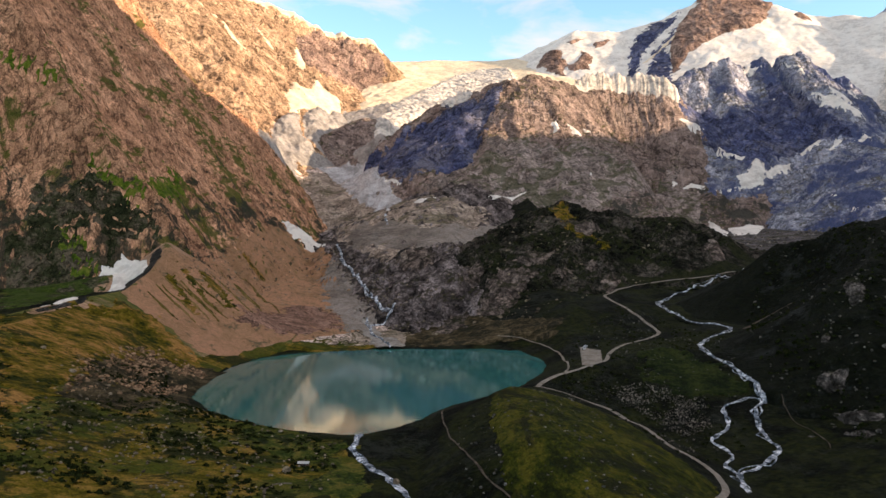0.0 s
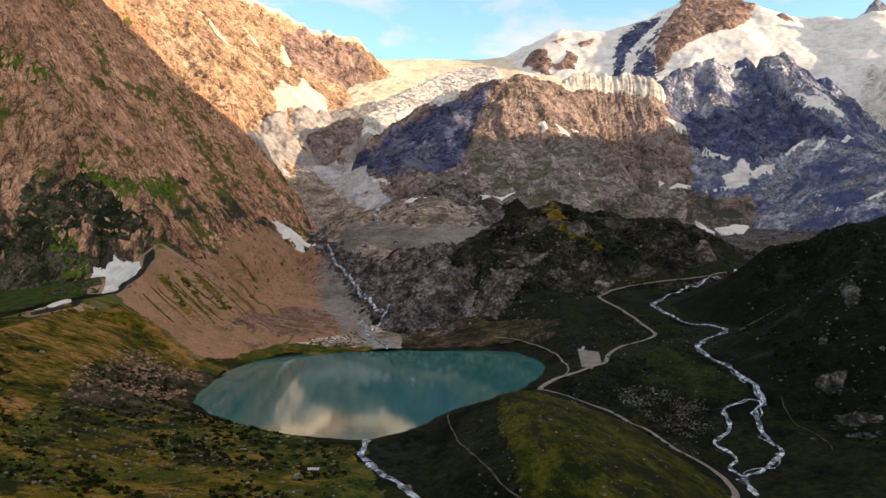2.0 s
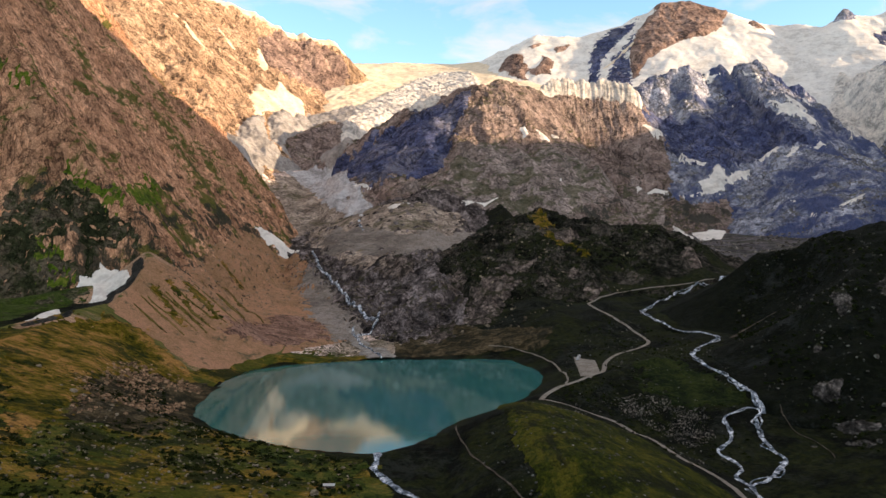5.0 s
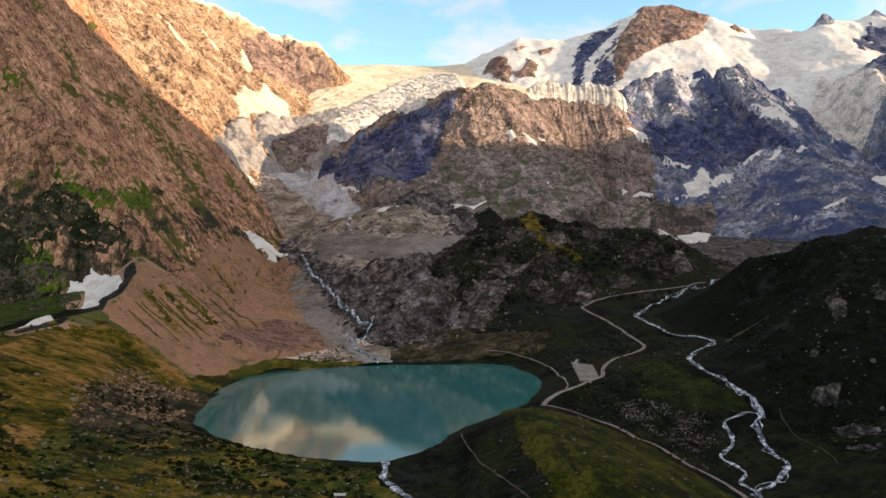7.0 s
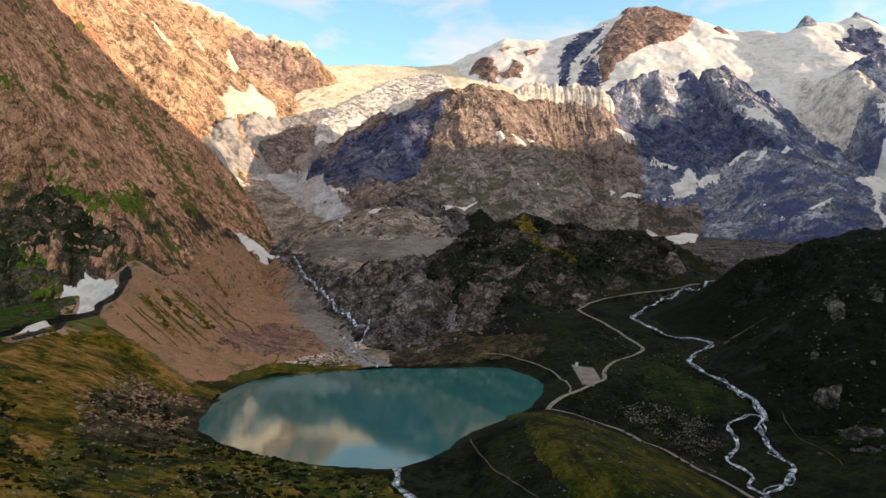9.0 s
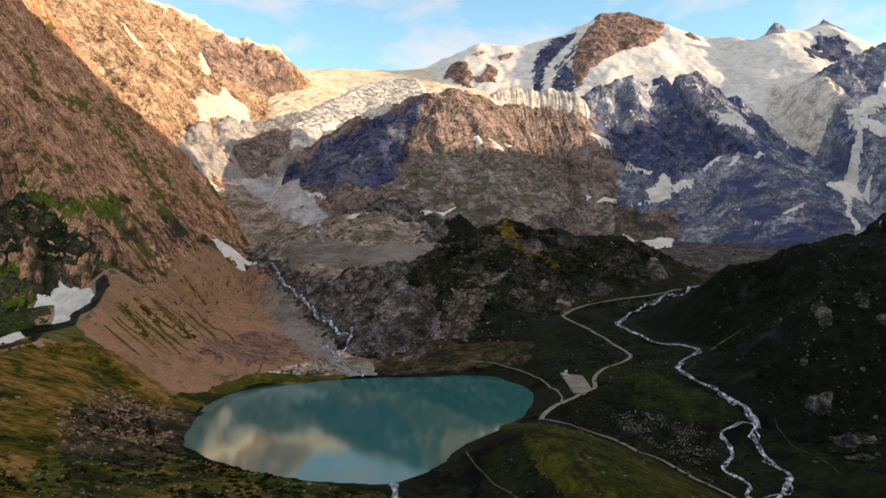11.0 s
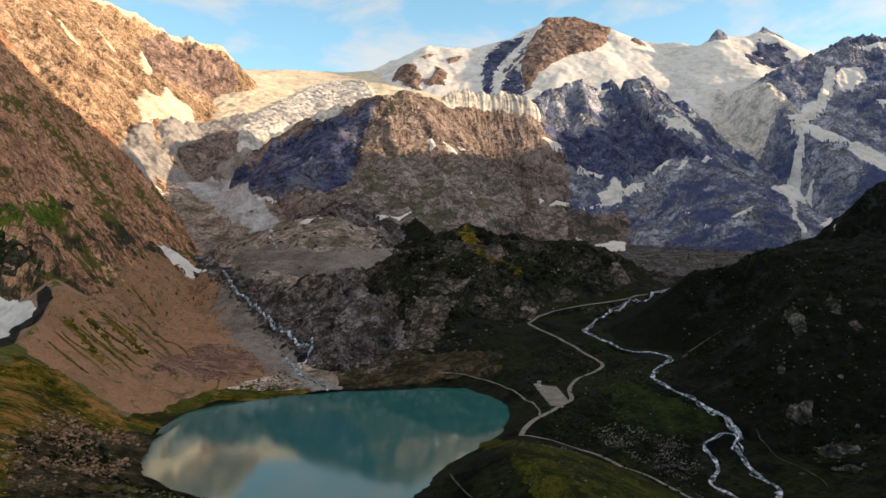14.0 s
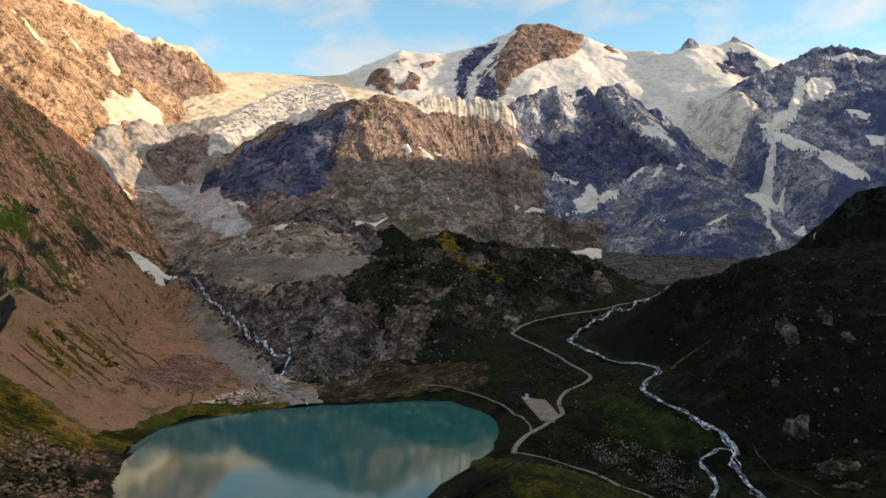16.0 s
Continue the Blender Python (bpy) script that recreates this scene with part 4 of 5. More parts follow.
debris_slope([(-190, 1797), (-128, 1739), (-38, 1605), (69, 1665), (134, 1699), (61, 1496), (-45, 1450), (-105, 1524), (-180, 1582), (-221, 1716)])
turf_bank([(-584, 1097), (-504, 1120), (-460, 1125), (-406, 1125), (-408, 1108), (-452, 1103), (-513, 1085), (-573, 1074)], 5)
rubble_bed([(-322, 673), (-323, 757), (-300, 832), (-263, 809), (-211, 839), (-234, 727), (-211, 641), (-224, 560), (-260, 561), (-279, 557)])


# ---- ice, snow and bare summit rock ----
# these two lobes lie in the sun, so darker ice replaces their shade
glacier([(-476, 2012), (-560, 2612), (-511, 2755), (-467, 2626), (-413, 2567), (-351, 2588), (-369, 2513), (-448, 2450), (-418, 2046), (-445, 2023)], True)
glacier([(-497, 2776), (-401, 3225), (-313, 3284), (-225, 3391), (-180, 3232), (-183, 2513), (-231, 2496), (-259, 2502), (-343, 2592), (-389, 2591), (-425, 2597), (-462, 2636)], True)
icefall([(-254, 3161), (-195, 3365), (-90, 3615), (66, 4025), (229, 4279), (375, 4219), (379, 3495), (280, 3397), (88, 2515), (0, 2515), (-58, 3187), (-144, 3020), (-190, 2531), (-234, 2731)])
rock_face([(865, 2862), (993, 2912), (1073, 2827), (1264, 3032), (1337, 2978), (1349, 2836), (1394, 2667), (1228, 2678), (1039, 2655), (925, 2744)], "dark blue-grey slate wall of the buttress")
rock_face([(-690, 3747), (-611, 3844), (-450, 3879), (-306, 3887), (-269, 3822), (-343, 3753), (-411, 3520), (-506, 3398), (-616, 3405)], "dark brown crags of the sunlit mountain")
glacier([(1642, 3038), (1965, 3445), (1993, 3130), (1975, 2987), (1975, 2870), (1978, 2744), (1944, 2768), (1939, 2901), (1791, 2880), (1616, 2772), (1643, 2883)])
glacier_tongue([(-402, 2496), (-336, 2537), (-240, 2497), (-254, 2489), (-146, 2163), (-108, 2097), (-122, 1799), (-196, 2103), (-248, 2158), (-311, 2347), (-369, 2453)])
rock_face([(-236, 2493), (-149, 2504), (-4, 2494), (104, 2492), (184, 2470), (169, 2396), (135, 2341), (108, 2225), (81, 2149), (-36, 2151), (-148, 2201)], "dark blue-grey slate wall of the central peak")
rock_face([(-36, 2127), (85, 2125), (138, 2230), (200, 2261), (281, 2195), (422, 2268), (511, 2227), (765, 2665), (834, 2550), (798, 2412), (626, 2178), (382, 1906), (291, 1853), (157, 1867), (23, 1972)], "grey-green broken slope of the central peak")
rock_face([(2221, 3585), (2371, 3669), (2485, 3770), (2510, 3718), (2443, 3527), (2380, 3541), (2306, 3575)], "dark slate crag above the snowfield")
rock_face([(1420, 4389), (1470, 4500), (1560, 4520), (1680, 4470), (1830, 4320), (1754, 4214), (1678, 4100), (1566, 4021), (1444, 4019), (1364, 3975), (1214, 3899), (1149, 3793), (1109, 3760), (1168, 4020), (1280, 4241), (1380, 4361)], "bare brown rock wall of the snow peak")
rock_face([(1273, 4229), (1165, 4009), (1106, 3749), (833, 3060), (787, 3147), (737, 3166), (849, 3435), (1095, 4046), (1178, 4112)], "dark blue-grey slate wall of the snow peak")
rock_face([(1330, 4405), (1257, 4283), (1153, 4198), (1034, 4059), (827, 3453), (1007, 4212), (1118, 4360), (1203, 4421)], "dark blue-grey slate rib of the snow peak")
rock_face([(1947, 4258), (1938, 4114), (1880, 4085), (1857, 4143)], "bare brown rock wall of the snow peak")
rock_face([(2459, 3835), (2470, 3787), (2477, 3680), (2461, 3588), (2421, 3644), (2383, 3683), (2294, 3597), (2259, 3664), (2363, 3724)], "dark slate crag above the snowfield")
snow_patch([(2276, 3086), (2291, 3053), (2234, 2963), (2138, 2889), (2016, 2796), (1946, 2753), (1949, 2790), (2065, 2878), (2178, 2976)])
snow_patch([(2018, 2884), (2073, 2889), (2063, 2842), (1960, 2756), (1894, 2782), (1906, 2851), (1966, 2847)])
snow_patch([(1892, 2814), (1940, 2744), (1990, 2713), (2011, 2618), (1992, 2572), (1989, 2650), (1906, 2698), (1884, 2767)])
snow_patch([(2280, 2796), (2350, 2736), (2307, 2704), (2259, 2741)])
snow_patch([(2254, 2660), (2299, 2615), (2251, 2564), (2235, 2610)])
snow_patch([(1994, 2615), (2081, 2597), (2079, 2442), (2002, 2479), (1974, 2562)])
snow_patch([(2432, 3127), (2563, 3118), (2634, 3060), (2649, 3017), (2574, 3061), (2495, 3111)])
snow_patch([(2307, 3028), (2386, 3000), (2347, 2921), (2245, 2885), (2200, 2915), (2225, 2981)])
rock_face([(512, 4213), (564, 4357), (651, 4304), (647, 4194), (664, 4120), (629, 4092), (646, 4020), (606, 4045), (557, 4109)], "low dark rocks in the snow saddle")
rock_face([(755, 4270), (801, 4215), (791, 4112), (757, 4049), (681, 4048), (660, 4097), (712, 4129), (750, 4211)], "low dark rocks in the snow saddle")
rock_face([(833, 4336), (923, 4330), (887, 4288), (836, 4273)], "low dark rocks in the snow saddle")
rock_face([(694, 4369), (764, 4397), (813, 4394), (722, 4344)], "low dark rocks in the snow saddle")
snow_patch([(93, 1892), (106, 1885), (159, 1926), (218, 1968), (205, 1922), (162, 1896), (119, 1883)])
snow_patch([(222, 2012), (248, 2031), (266, 2049), (232, 2002)])
snow_patch([(271, 2012), (303, 2003), (287, 2004)])
snow_patch([(-85, 1847), (-41, 1848), (-15, 1853), (-55, 1801)])
snow_patch([(-261, 2439), (-230, 2315), (-198, 2224), (-236, 2282)])
snow_patch([(-195, 2215), (-134, 2186), (-116, 2169), (-163, 2175)])
snow_patch([(29, 1966), (59, 2050), (67, 2035), (39, 1972)])
snowfield([(-577, 2890), (-562, 3096), (-534, 3131), (-530, 3316), (-495, 3272), (-431, 3285), (-410, 3203), (-466, 2905), (-531, 2754)])
snowfield([(-497, 3806), (-480, 3853), (-444, 3873), (-431, 3863), (-467, 3827)])
snow_patch([(399, 2128), (410, 2116), (400, 2080), (390, 2099)])
snow_patch([(322, 2327), (340, 2335), (350, 2303), (334, 2297)])
snow_patch([(370, 2335), (391, 2330), (412, 2312), (391, 2301)])
snow_patch([(424, 2362), (446, 2344), (429, 2325)])
snow_patch([(761, 2611), (784, 2624), (785, 2589), (767, 2565), (754, 2580)])
snow_patch([(789, 2584), (825, 2598), (869, 2584), (871, 2572), (824, 2576)])
snow_patch([(903, 2562), (980, 2570), (981, 2599), (1027, 2619), (1062, 2661), (1091, 2661), (1078, 2620), (1131, 2641), (1179, 2647), (1161, 2619), (1102, 2594), (1055, 2573), (1021, 2557), (969, 2566)])
snow_patch([(950, 2732), (974, 2739), (992, 2706), (1040, 2689), (1025, 2678), (969, 2696), (957, 2718)])
snow_patch([(821, 2404), (848, 2381), (799, 2177), (477, 1354)])
snow_patch([(859, 2351), (923, 2374), (978, 2378), (861, 2134), (756, 2020)])
snow_patch([(845, 2776), (909, 2811), (950, 2808), (919, 2781), (872, 2761)])
snow_patch([(1219, 2675), (1284, 2703), (1326, 2706), (1290, 2676), (1240, 2672)])
snow_patch([(1282, 2612), (1343, 2666), (1356, 2650), (1318, 2623)])
snow_patch([(1359, 2608), (1446, 2679), (1463, 2670), (1403, 2634)])
snow_patch([(1373, 2912), (1407, 2878), (1469, 2836), (1506, 2784), (1461, 2763), (1424, 2827), (1363, 2829), (1382, 2848)])
snow_patch([(1434, 2934), (1465, 2890), (1522, 2852), (1486, 2829), (1430, 2861)])
snow_patch([(1520, 2965), (1579, 2983), (1547, 2923), (1517, 2929)])
snow_patch([(1425, 3745), (1239, 3137), (1270, 3124), (1233, 3120), (1208, 3127)])
snow_patch([(1340, 3129), (1376, 3040), (1394, 2999), (1393, 3052), (1350, 3080)])
snow_patch([(1255, 2989), (1267, 2958), (1256, 2961)])
snow_patch([(1164, 2342), (1174, 2321), (1162, 2317)])
snow_patch([(1177, 2237), (1173, 2205), (1167, 2205)])
snow_patch([(-346, 1667), (-327, 1712), (-300, 1771), (-260, 1715), (-278, 1711), (-294, 1662), (-325, 1665)])
snow_patch([(1613, 2579), (1695, 2604), (1805, 2703), (1949, 2770), (1781, 2616), (1857, 2615), (1717, 2507), (1435, 2178), (1671, 2539)])
snow_patch([(1678, 2508), (1695, 2502), (1421, 2136), (1363, 2016), (1351, 2020), (1385, 2109)])
snow_patch([(1494, 2130), (1665, 2284), (860, 1280), (1485, 2077)])
snow_patch([(1205, 2195), (1257, 2180), (1296, 2168), (1282, 2157), (1232, 2171)])
snow_patch([(-470, 1076), (-460, 1083), (-449, 1089), (-432, 1091), (-404, 1060), (-389, 1026), (-386, 1003), (-401, 1008), (-421, 1022), (-410, 1002), (-423, 990), (-432, 1012), (-448, 1048)], True)
snow_patch([(-432, 818), (-451, 907), (-447, 950), (-398, 852), (-410, 835)], True)
snow_gully([(-983, 3162), (-928, 3183), (-826, 3096), (-746, 3036)])
snow_gully([(-973, 3432), (-933, 3429), (-830, 3437)])
snow_gully([(-815, 3425), (-771, 3403), (-734, 3385)])
snow_gully([(-636, 3490), (-616, 3405), (-594, 3361)])
snow_gully([(1437, 4353), (1288, 4176), (1129, 4036), (1023, 3963)])
rock_outcrop([(332, 696), (347, 703), (358, 703), (365, 696), (351, 680), (336, 678)])
rock_outcrop([(327, 648), (349, 644), (360, 633), (354, 624), (336, 627), (326, 631)])
rock_outcrop([(420, 818), (437, 827), (434, 796), (419, 778), (410, 784)])
rock_outcrop([(287, 640), (297, 623), (296, 611), (289, 624)])
rock_outcrop([(316, 615), (332, 611), (339, 599), (325, 598)])
rock_outcrop([(48, 1096), (68, 1209), (96, 1247), (131, 1240), (150, 1207), (126, 1189), (97, 1110), (75, 1085)], True)
rock_outcrop([(-12, 1045), (12, 1110), (35, 1113), (29, 1066), (7, 1030)], True)
rock_outcrop([(110, 1260), (144, 1274), (185, 1268), (173, 1251), (141, 1244)], True)
rock_outcrop([(223, 1361), (257, 1382), (274, 1368), (253, 1336), (227, 1328)], True)
rock_outcrop([(435, 1315), (467, 1338), (464, 1277), (438, 1262)], True)
rock_outcrop([(167, 1209), (192, 1227), (205, 1224), (182, 1188)], True)
rock_outcrop([(241, 1196), (268, 1228), (277, 1209), (250, 1165)], True)
rock_outcrop([(31, 1212), (48, 1304), (62, 1301), (67, 1250), (49, 1223)], True)
rock_outcrop([(224, 1254), (242, 1256), (249, 1242), (229, 1231)], True)
rock_outcrop([(-87, 1417), (-52, 1464), (-15, 1417), (-23, 1308), (-63, 1353)], True)
rock_outcrop([(467, 815), (492, 832), (484, 808), (470, 785), (462, 790)])
rock_outcrop([(432, 824), (437, 817), (433, 797), (414, 785), (414, 797)])
rock_outcrop([(469, 777), (478, 775), (473, 759), (462, 759)])
rock_outcrop([(368, 756), (376, 758), (371, 746), (359, 738)])
turf_bank([(214, 1368), (242, 1354), (267, 1332), (274, 1298), (242, 1306), (217, 1326)], 4)


# ---- water, roads and paths ----
ROAD = [(x, y, 1) for x, y in ((155, 439), (173, 475), (185, 531), (180, 561), (168, 585), (164, 635), (152, 678), (135, 694), (108, 697), (90, 698), (84, 708), (92, 727), (112, 752), (140, 776), (166, 800), (182, 845), (208, 884), (240, 908), (257, 929), (260, 960), (252, 1050), (236, 1130), (248, 1162), (276, 1187), (314, 1212), (355, 1220), (399, 1222), (440, 1228), (490, 1252), (560, 1300), (650, 1420))]
RIVER_UP = [(x, y, 1) for x, y in ((286, 692), (290, 715), (289, 765), (276, 817), (290, 865), (341, 924), (312, 985), (298, 1075), (318, 1110), (350, 1150), (385, 1180), (429, 1200), (452, 1206), (500, 1240), (560, 1290))]
RIVER_RIGHT = [(198, 500, 1), (213, 560, 1), (232, 569, 1), (258, 598, 1), (261, 620, 1), (265, 648, 1), (275, 685, 1), (289, 698, 1)]
RIVER_LEFT = [(213, 560, 1), (210, 578, 1), (221, 597, 1), (218, 628, 1), (242, 655, 1), (250, 693, 1), (274, 709, 1), (288, 701, 1)]
OUTLET = [(-63, 586, 1), (-62, 542, 1), (-63, 532, 1), (-50, 502, 1), (-34, 475, 1), (-21, 455, 1)]
GL_STREAM = [(-132, 1794, 1), (-118, 1662, 1)]
GL2 = [(-220, 1616, 1), (-205, 1565, 1), (-193, 1501, 1), (-167, 1445, 1), (-140, 1337, 1), (-126, 1286, 1), (-98, 1189, 1), (-79, 1147, 1)]
DELTA = [(-112, 1124, 1), (-94, 1033, 1), (-79, 1011, 1), (-66, 964, 1)]
DELTA_R = [(-73, 1178, 1), (-78, 1124, 1), (-104, 1093, 1)]
KNOLL_PATH = [(-1, 618, 1), (-1, 575, 1), (9, 508, 1), (21, 451, 1), (35, 410, 1)]
LAKE_PATH = [(68, 987, 1), (108, 960, 1), (129, 888, 1), (128, 798, 1), (119, 761, 1)]
TRAIL = [(350, 908, 1.6), (370, 929, 1.3), (383, 933, 1.0), (402, 935, 0.7), (418, 933, 0.4)]
TRACK = [(-102, 433, 1), (-104, 449, 1), (-100, 460, 1), (-92, 463, 1)]
HILL_PATH = [(302, 693, 1), (294, 651, 1), (298, 630, 1), (300, 606, 1), (295, 590, 1)]
CAR_PARK = [(156, 889), (175, 865), (164, 802), (148, 777), (141, 791)]
STONE_FIELD = [(146, 730), (188, 749), (245, 723), (227, 653), (197, 636), (170, 698)]
CAR_SPOTS = [(163, 889), (161, 883.5), (159, 878), (157, 872), (175, 886)]
HUT_SPOT = (-91, 498)


# the broken ice edge that overhangs the pink cliff
drape("ice_cliff", [(478, 2822), (560, 2846), (640, 2862), (720, 2856), (800, 2838), (856, 2830), (900, 2990), (760, 3010), (600, 3000), (500, 2960)],
      M_ICE, "hanging ice cliff of white seracs above bare rock", "ice cliff", 4, 12, 8, 25,
      lambda x, y, sd: smoothstep(-2, 8, sd) * (26 * fbm(x, 0.22 * y, 20, 3, 0.6, True, 35) + 9), kind="structure")
# the snow cap along the crest of the sunlit mountain
drape("snow_cornice", [(-1000, 3675), (-783, 3780), (-520, 3880), (-352, 3900), (-290, 3925), (-290, 4010), (-520, 3990), (-800, 3880), (-1020, 3760)],
      M_FIRN, "thin snow cap along the mountain crest", "snow cap", 6, 10, 5, 30, kind="structure")

ribbon("mountain_road", ROAD, M_ROAD, "narrow pale gravel road winding up the valley", "road", 4.6, 3, 0.7)
drape("car_park", CAR_PARK, M_ROAD, "small gravel car park beside the road", "car park", 2, 0.8, 1.2, 8, kind="structure")
for n, (name, line, width, wander) in enumerate([("river", RIVER_RIGHT, 2.8, 4), ("river", RIVER_RIGHT, 1.8, 8), ("river", RIVER_RIGHT, 1.2, 16), ("river", RIVER_LEFT, 2.2, 4),
                                                 ("river", RIVER_LEFT, 1.5, 9), ("river", RIVER_UP, 2.8, 3), ("river", RIVER_UP, 1.8, 7), ("river", RIVER_UP, 1.2, 12),
                                                 ("outlet_stream", OUTLET, 4.5, 2), ("outlet_stream", OUTLET, 2.0, 8),
                                                 ("glacier_stream", GL_STREAM, 6.0, 2), ("glacier_stream", GL2, 3.6, 2.5), ("glacier_stream", GL2, 2.2, 5), ("glacier_stream", GL2, 1.5, 9),
                                                 ("glacier_stream", DELTA_R, 3.0, 3), ("glacier_stream", DELTA, 2.2, 4), ("glacier_stream", DELTA, 1.4, 9)]):
    ribbon(name, line, M_FOAM, "white rushing glacial stream among stones", "stream", width, 1.5, 0.8 if "river" in name or "outlet" in name else 3.2, 7, wander, seed=n, torn=0.16 if "glacier" in name else 0.32)
ribbon("delta_stream", [(x, y, w) for (x, y, _), w in zip(DELTA, (0.5, 0.7, 1.0, 1.5))], M_SILT, "pale silt fan where the stream enters the lake", "stream", 30, 4, 2.2, 9, 5, seed=20)
for n, line in enumerate([[(-351, 922, 0.5), (-330, 913, 1.2), (-309, 902, 0.4)],
                          [(-349, 949, 0.5), (-321, 935, 1.2), (-292, 919, 0.4)],
                          [(-345, 958, 0.5), (-322, 948, 1.2), (-299, 935, 0.4)],
                          [(-347, 975, 0.5), (-316, 961, 1.2), (-285, 945, 0.4)],
                          [(-340, 984, 0.5), (-307, 970, 1.2), (-273, 950, 0.4)],
                          [(-334, 988, 0.5), (-310, 975, 1.2), (-286, 962, 0.4)],
                          [(-326, 995, 0.5), (-297, 979, 1.2), (-268, 962, 0.4)],
                          [(-324, 1006, 0.5), (-300, 994, 1.2), (-276, 980, 0.4)],
                          [(-318, 1017, 0.5), (-296, 1005, 1.2), (-274, 992, 0.4)],
                          [(-304, 1010, 0.5), (-281, 998, 1.2), (-259, 984, 0.4)],
                          [(-318, 1069, 0.5), (-282, 1040, 1.2), (-246, 1003, 0.4)],
                          [(-333, 1169, 0.5), (-291, 1114, 1.2), (-255, 1080, 0.4)],
                          [(-327, 1164, 0.5), (-279, 1092, 1.2), (-246, 1065, 0.4)],
                          [(-325, 1217, 0.5), (-294, 1228, 1.2), (-234, 1104, 0.4)],
                          [(-317, 1222, 0.5), (-299, 1227, 1.2), (-267, 1174, 0.4)]]):
    ribbon("turf_streak", line, M_THIN_TURF, "narrow strip of olive turf running down the moraine", "turf", 3.6, 2, 1.9, 5, 5, seed=50 + n, torn=0.45)
for line, w in ((KNOLL_PATH, 1.2), (LAKE_PATH, 2.0), (TRAIL, 3.0), (TRACK, 2.2), (HILL_PATH, 0.8)):
    ribbon("footpath", line, M_ROAD if line is LAKE_PATH else M_PATH, "narrow trodden footpath of pale earth", "path", w, 3, 0.7, 5, 1.5)


# ---- stones and shrubs ----
def ball_mesh():
    bm = bmesh.new()
    bmesh.ops.create_icosphere(bm, subdivisions=2, radius=1)
    v = np.array([p.co[:] for p in bm.verts])
    f = np.array([[p.index for p in q.verts] for q in bm.faces])
    bm.free()
    return v, f


BALL_V, BALL_F = ball_mesh()


def stone_shape(rng, size):
    """A chipped boulder about size metres across, its foot at z = 0."""
    v = BALL_V.copy()
    for _ in range(7):
        n = rng.normal(size=3)
        n /= np.linalg.norm(n)
        over = v @ n - rng.uniform(0.45, 0.8)
        v -= np.maximum(over, 0)[:, None] * n
    v *= rng.uniform(0.75, 1.25, 3) * (1, 1, 0.75)
    a = rng.uniform(0, 6.28)
    v = v @ np.array([[math.cos(a), -math.sin(a), 0], [math.sin(a), math.cos(a), 0], [0, 0, 1]])
    return v * size * 0.5


def inside_points(rng, ring, count):
    r = np.array(ring, float)
    x = rng.uniform(r[:, 0].min(), r[:, 0].max(), count * 6)
    y = rng.uniform(r[:, 1].min(), r[:, 1].max(), count * 6)
    keep = (outline(x, y, list(ring)) > 0) & (outline(x, y, LAKE) < -3) & (outline(x, y, CAR_PARK) < -2)
    return x[keep][:count], y[keep][:count]


def stones(name, ring, count, small, large, seed, label, clump=60.0, mat=None):
    """Loose stones scattered over a stretch of the plan, thicker in places, as one mesh."""
    rng = np.random.RandomState(seed)
    x, y = inside_points(rng, ring, count * 2)
    keep = (fbm(x, y, clump, 3, seed=seed) + rng.uniform(-0.35, 0.35, len(x))) > 0
    x, y = x[keep][:count], y[keep][:count]
    z = land(x, y)
    vs, fs = [], []
    for n in range(len(x)):
        size = small + (large - small) * rng.uniform() ** 4
        vs.append(stone_shape(rng, size) + (x[n], y[n], z[n] + 0.45 + 0.12 * size))
        fs.append(BALL_F + n * len(BALL_V))
    tagged(mesh_of(name, np.concatenate(vs), np.concatenate(fs), mat or M_STONE, False), label, "stones", kind="stuff")


def shrubs(name, ring, count, small, large, seed, label, clump=50.0):
    """Low bushes of many small leaves, as one mesh."""
    rng = np.random.RandomState(seed)
    x, y = inside_points(rng, ring, count * 2)
    keep = (fbm(x, y, clump, 3, seed=seed) + rng.uniform(-0.25, 0.25, len(x))) > 0
    x, y = x[keep][:count], y[keep][:count]
    z = land(x, y)
    k = 26
    size = small + (large - small) * rng.uniform(size=len(x)) ** 2
    d = rng.normal(size=(len(x), k, 3))
    d /= np.linalg.norm(d, axis=-1, keepdims=True)
    d[..., 2] = np.abs(d[..., 2]) * 0.65
    c = np.stack([x, y, z], -1)[:, None] + d * (size[:, None, None] * rng.uniform(0.25, 0.55, (len(x), k, 1)))
    u, w = rng.normal(size=(2, len(x), k, 3))
    leaf = size[:, None, None] * 0.17
    v = np.stack([c - u * leaf, c + w * leaf, c + u * leaf, c - w * leaf], 2).reshape(-1, 3)
    f = np.arange(len(v)).reshape(-1, 4)
    tagged(mesh_of(name, v, f, M_SHRUB, False), label, "shrubs", kind="stuff")


NEAR_LEFT = [(-330, 420), (-60, 400), (-75, 540), (-150, 590), (-240, 660), (-270, 760), (-330, 700), (-380, 640)]
RUBBLE = [(-322, 673), (-323, 757), (-300, 832), (-263, 809), (-240, 790), (-238, 720), (-240, 640), (-255, 590), (-279, 570)]
KNOLL = [(20, 400), (140, 380), (130, 600), (90, 680), (30, 620), (0, 520)]
MEADOW = [(100, 690), (170, 560), (230, 600), (280, 700), (320, 900), (240, 1100), (150, 900), (125, 800)]
HILLSIDE = [(330, 560), (560, 560), (640, 860), (560, 1000), (430, 1050), (345, 900), (300, 700)]
FAN = [(-340, 1000), (-260, 980), (-90, 990), (-60, 1150), (-120, 1400), (-230, 1650), (-330, 1600), (-370, 1150)]
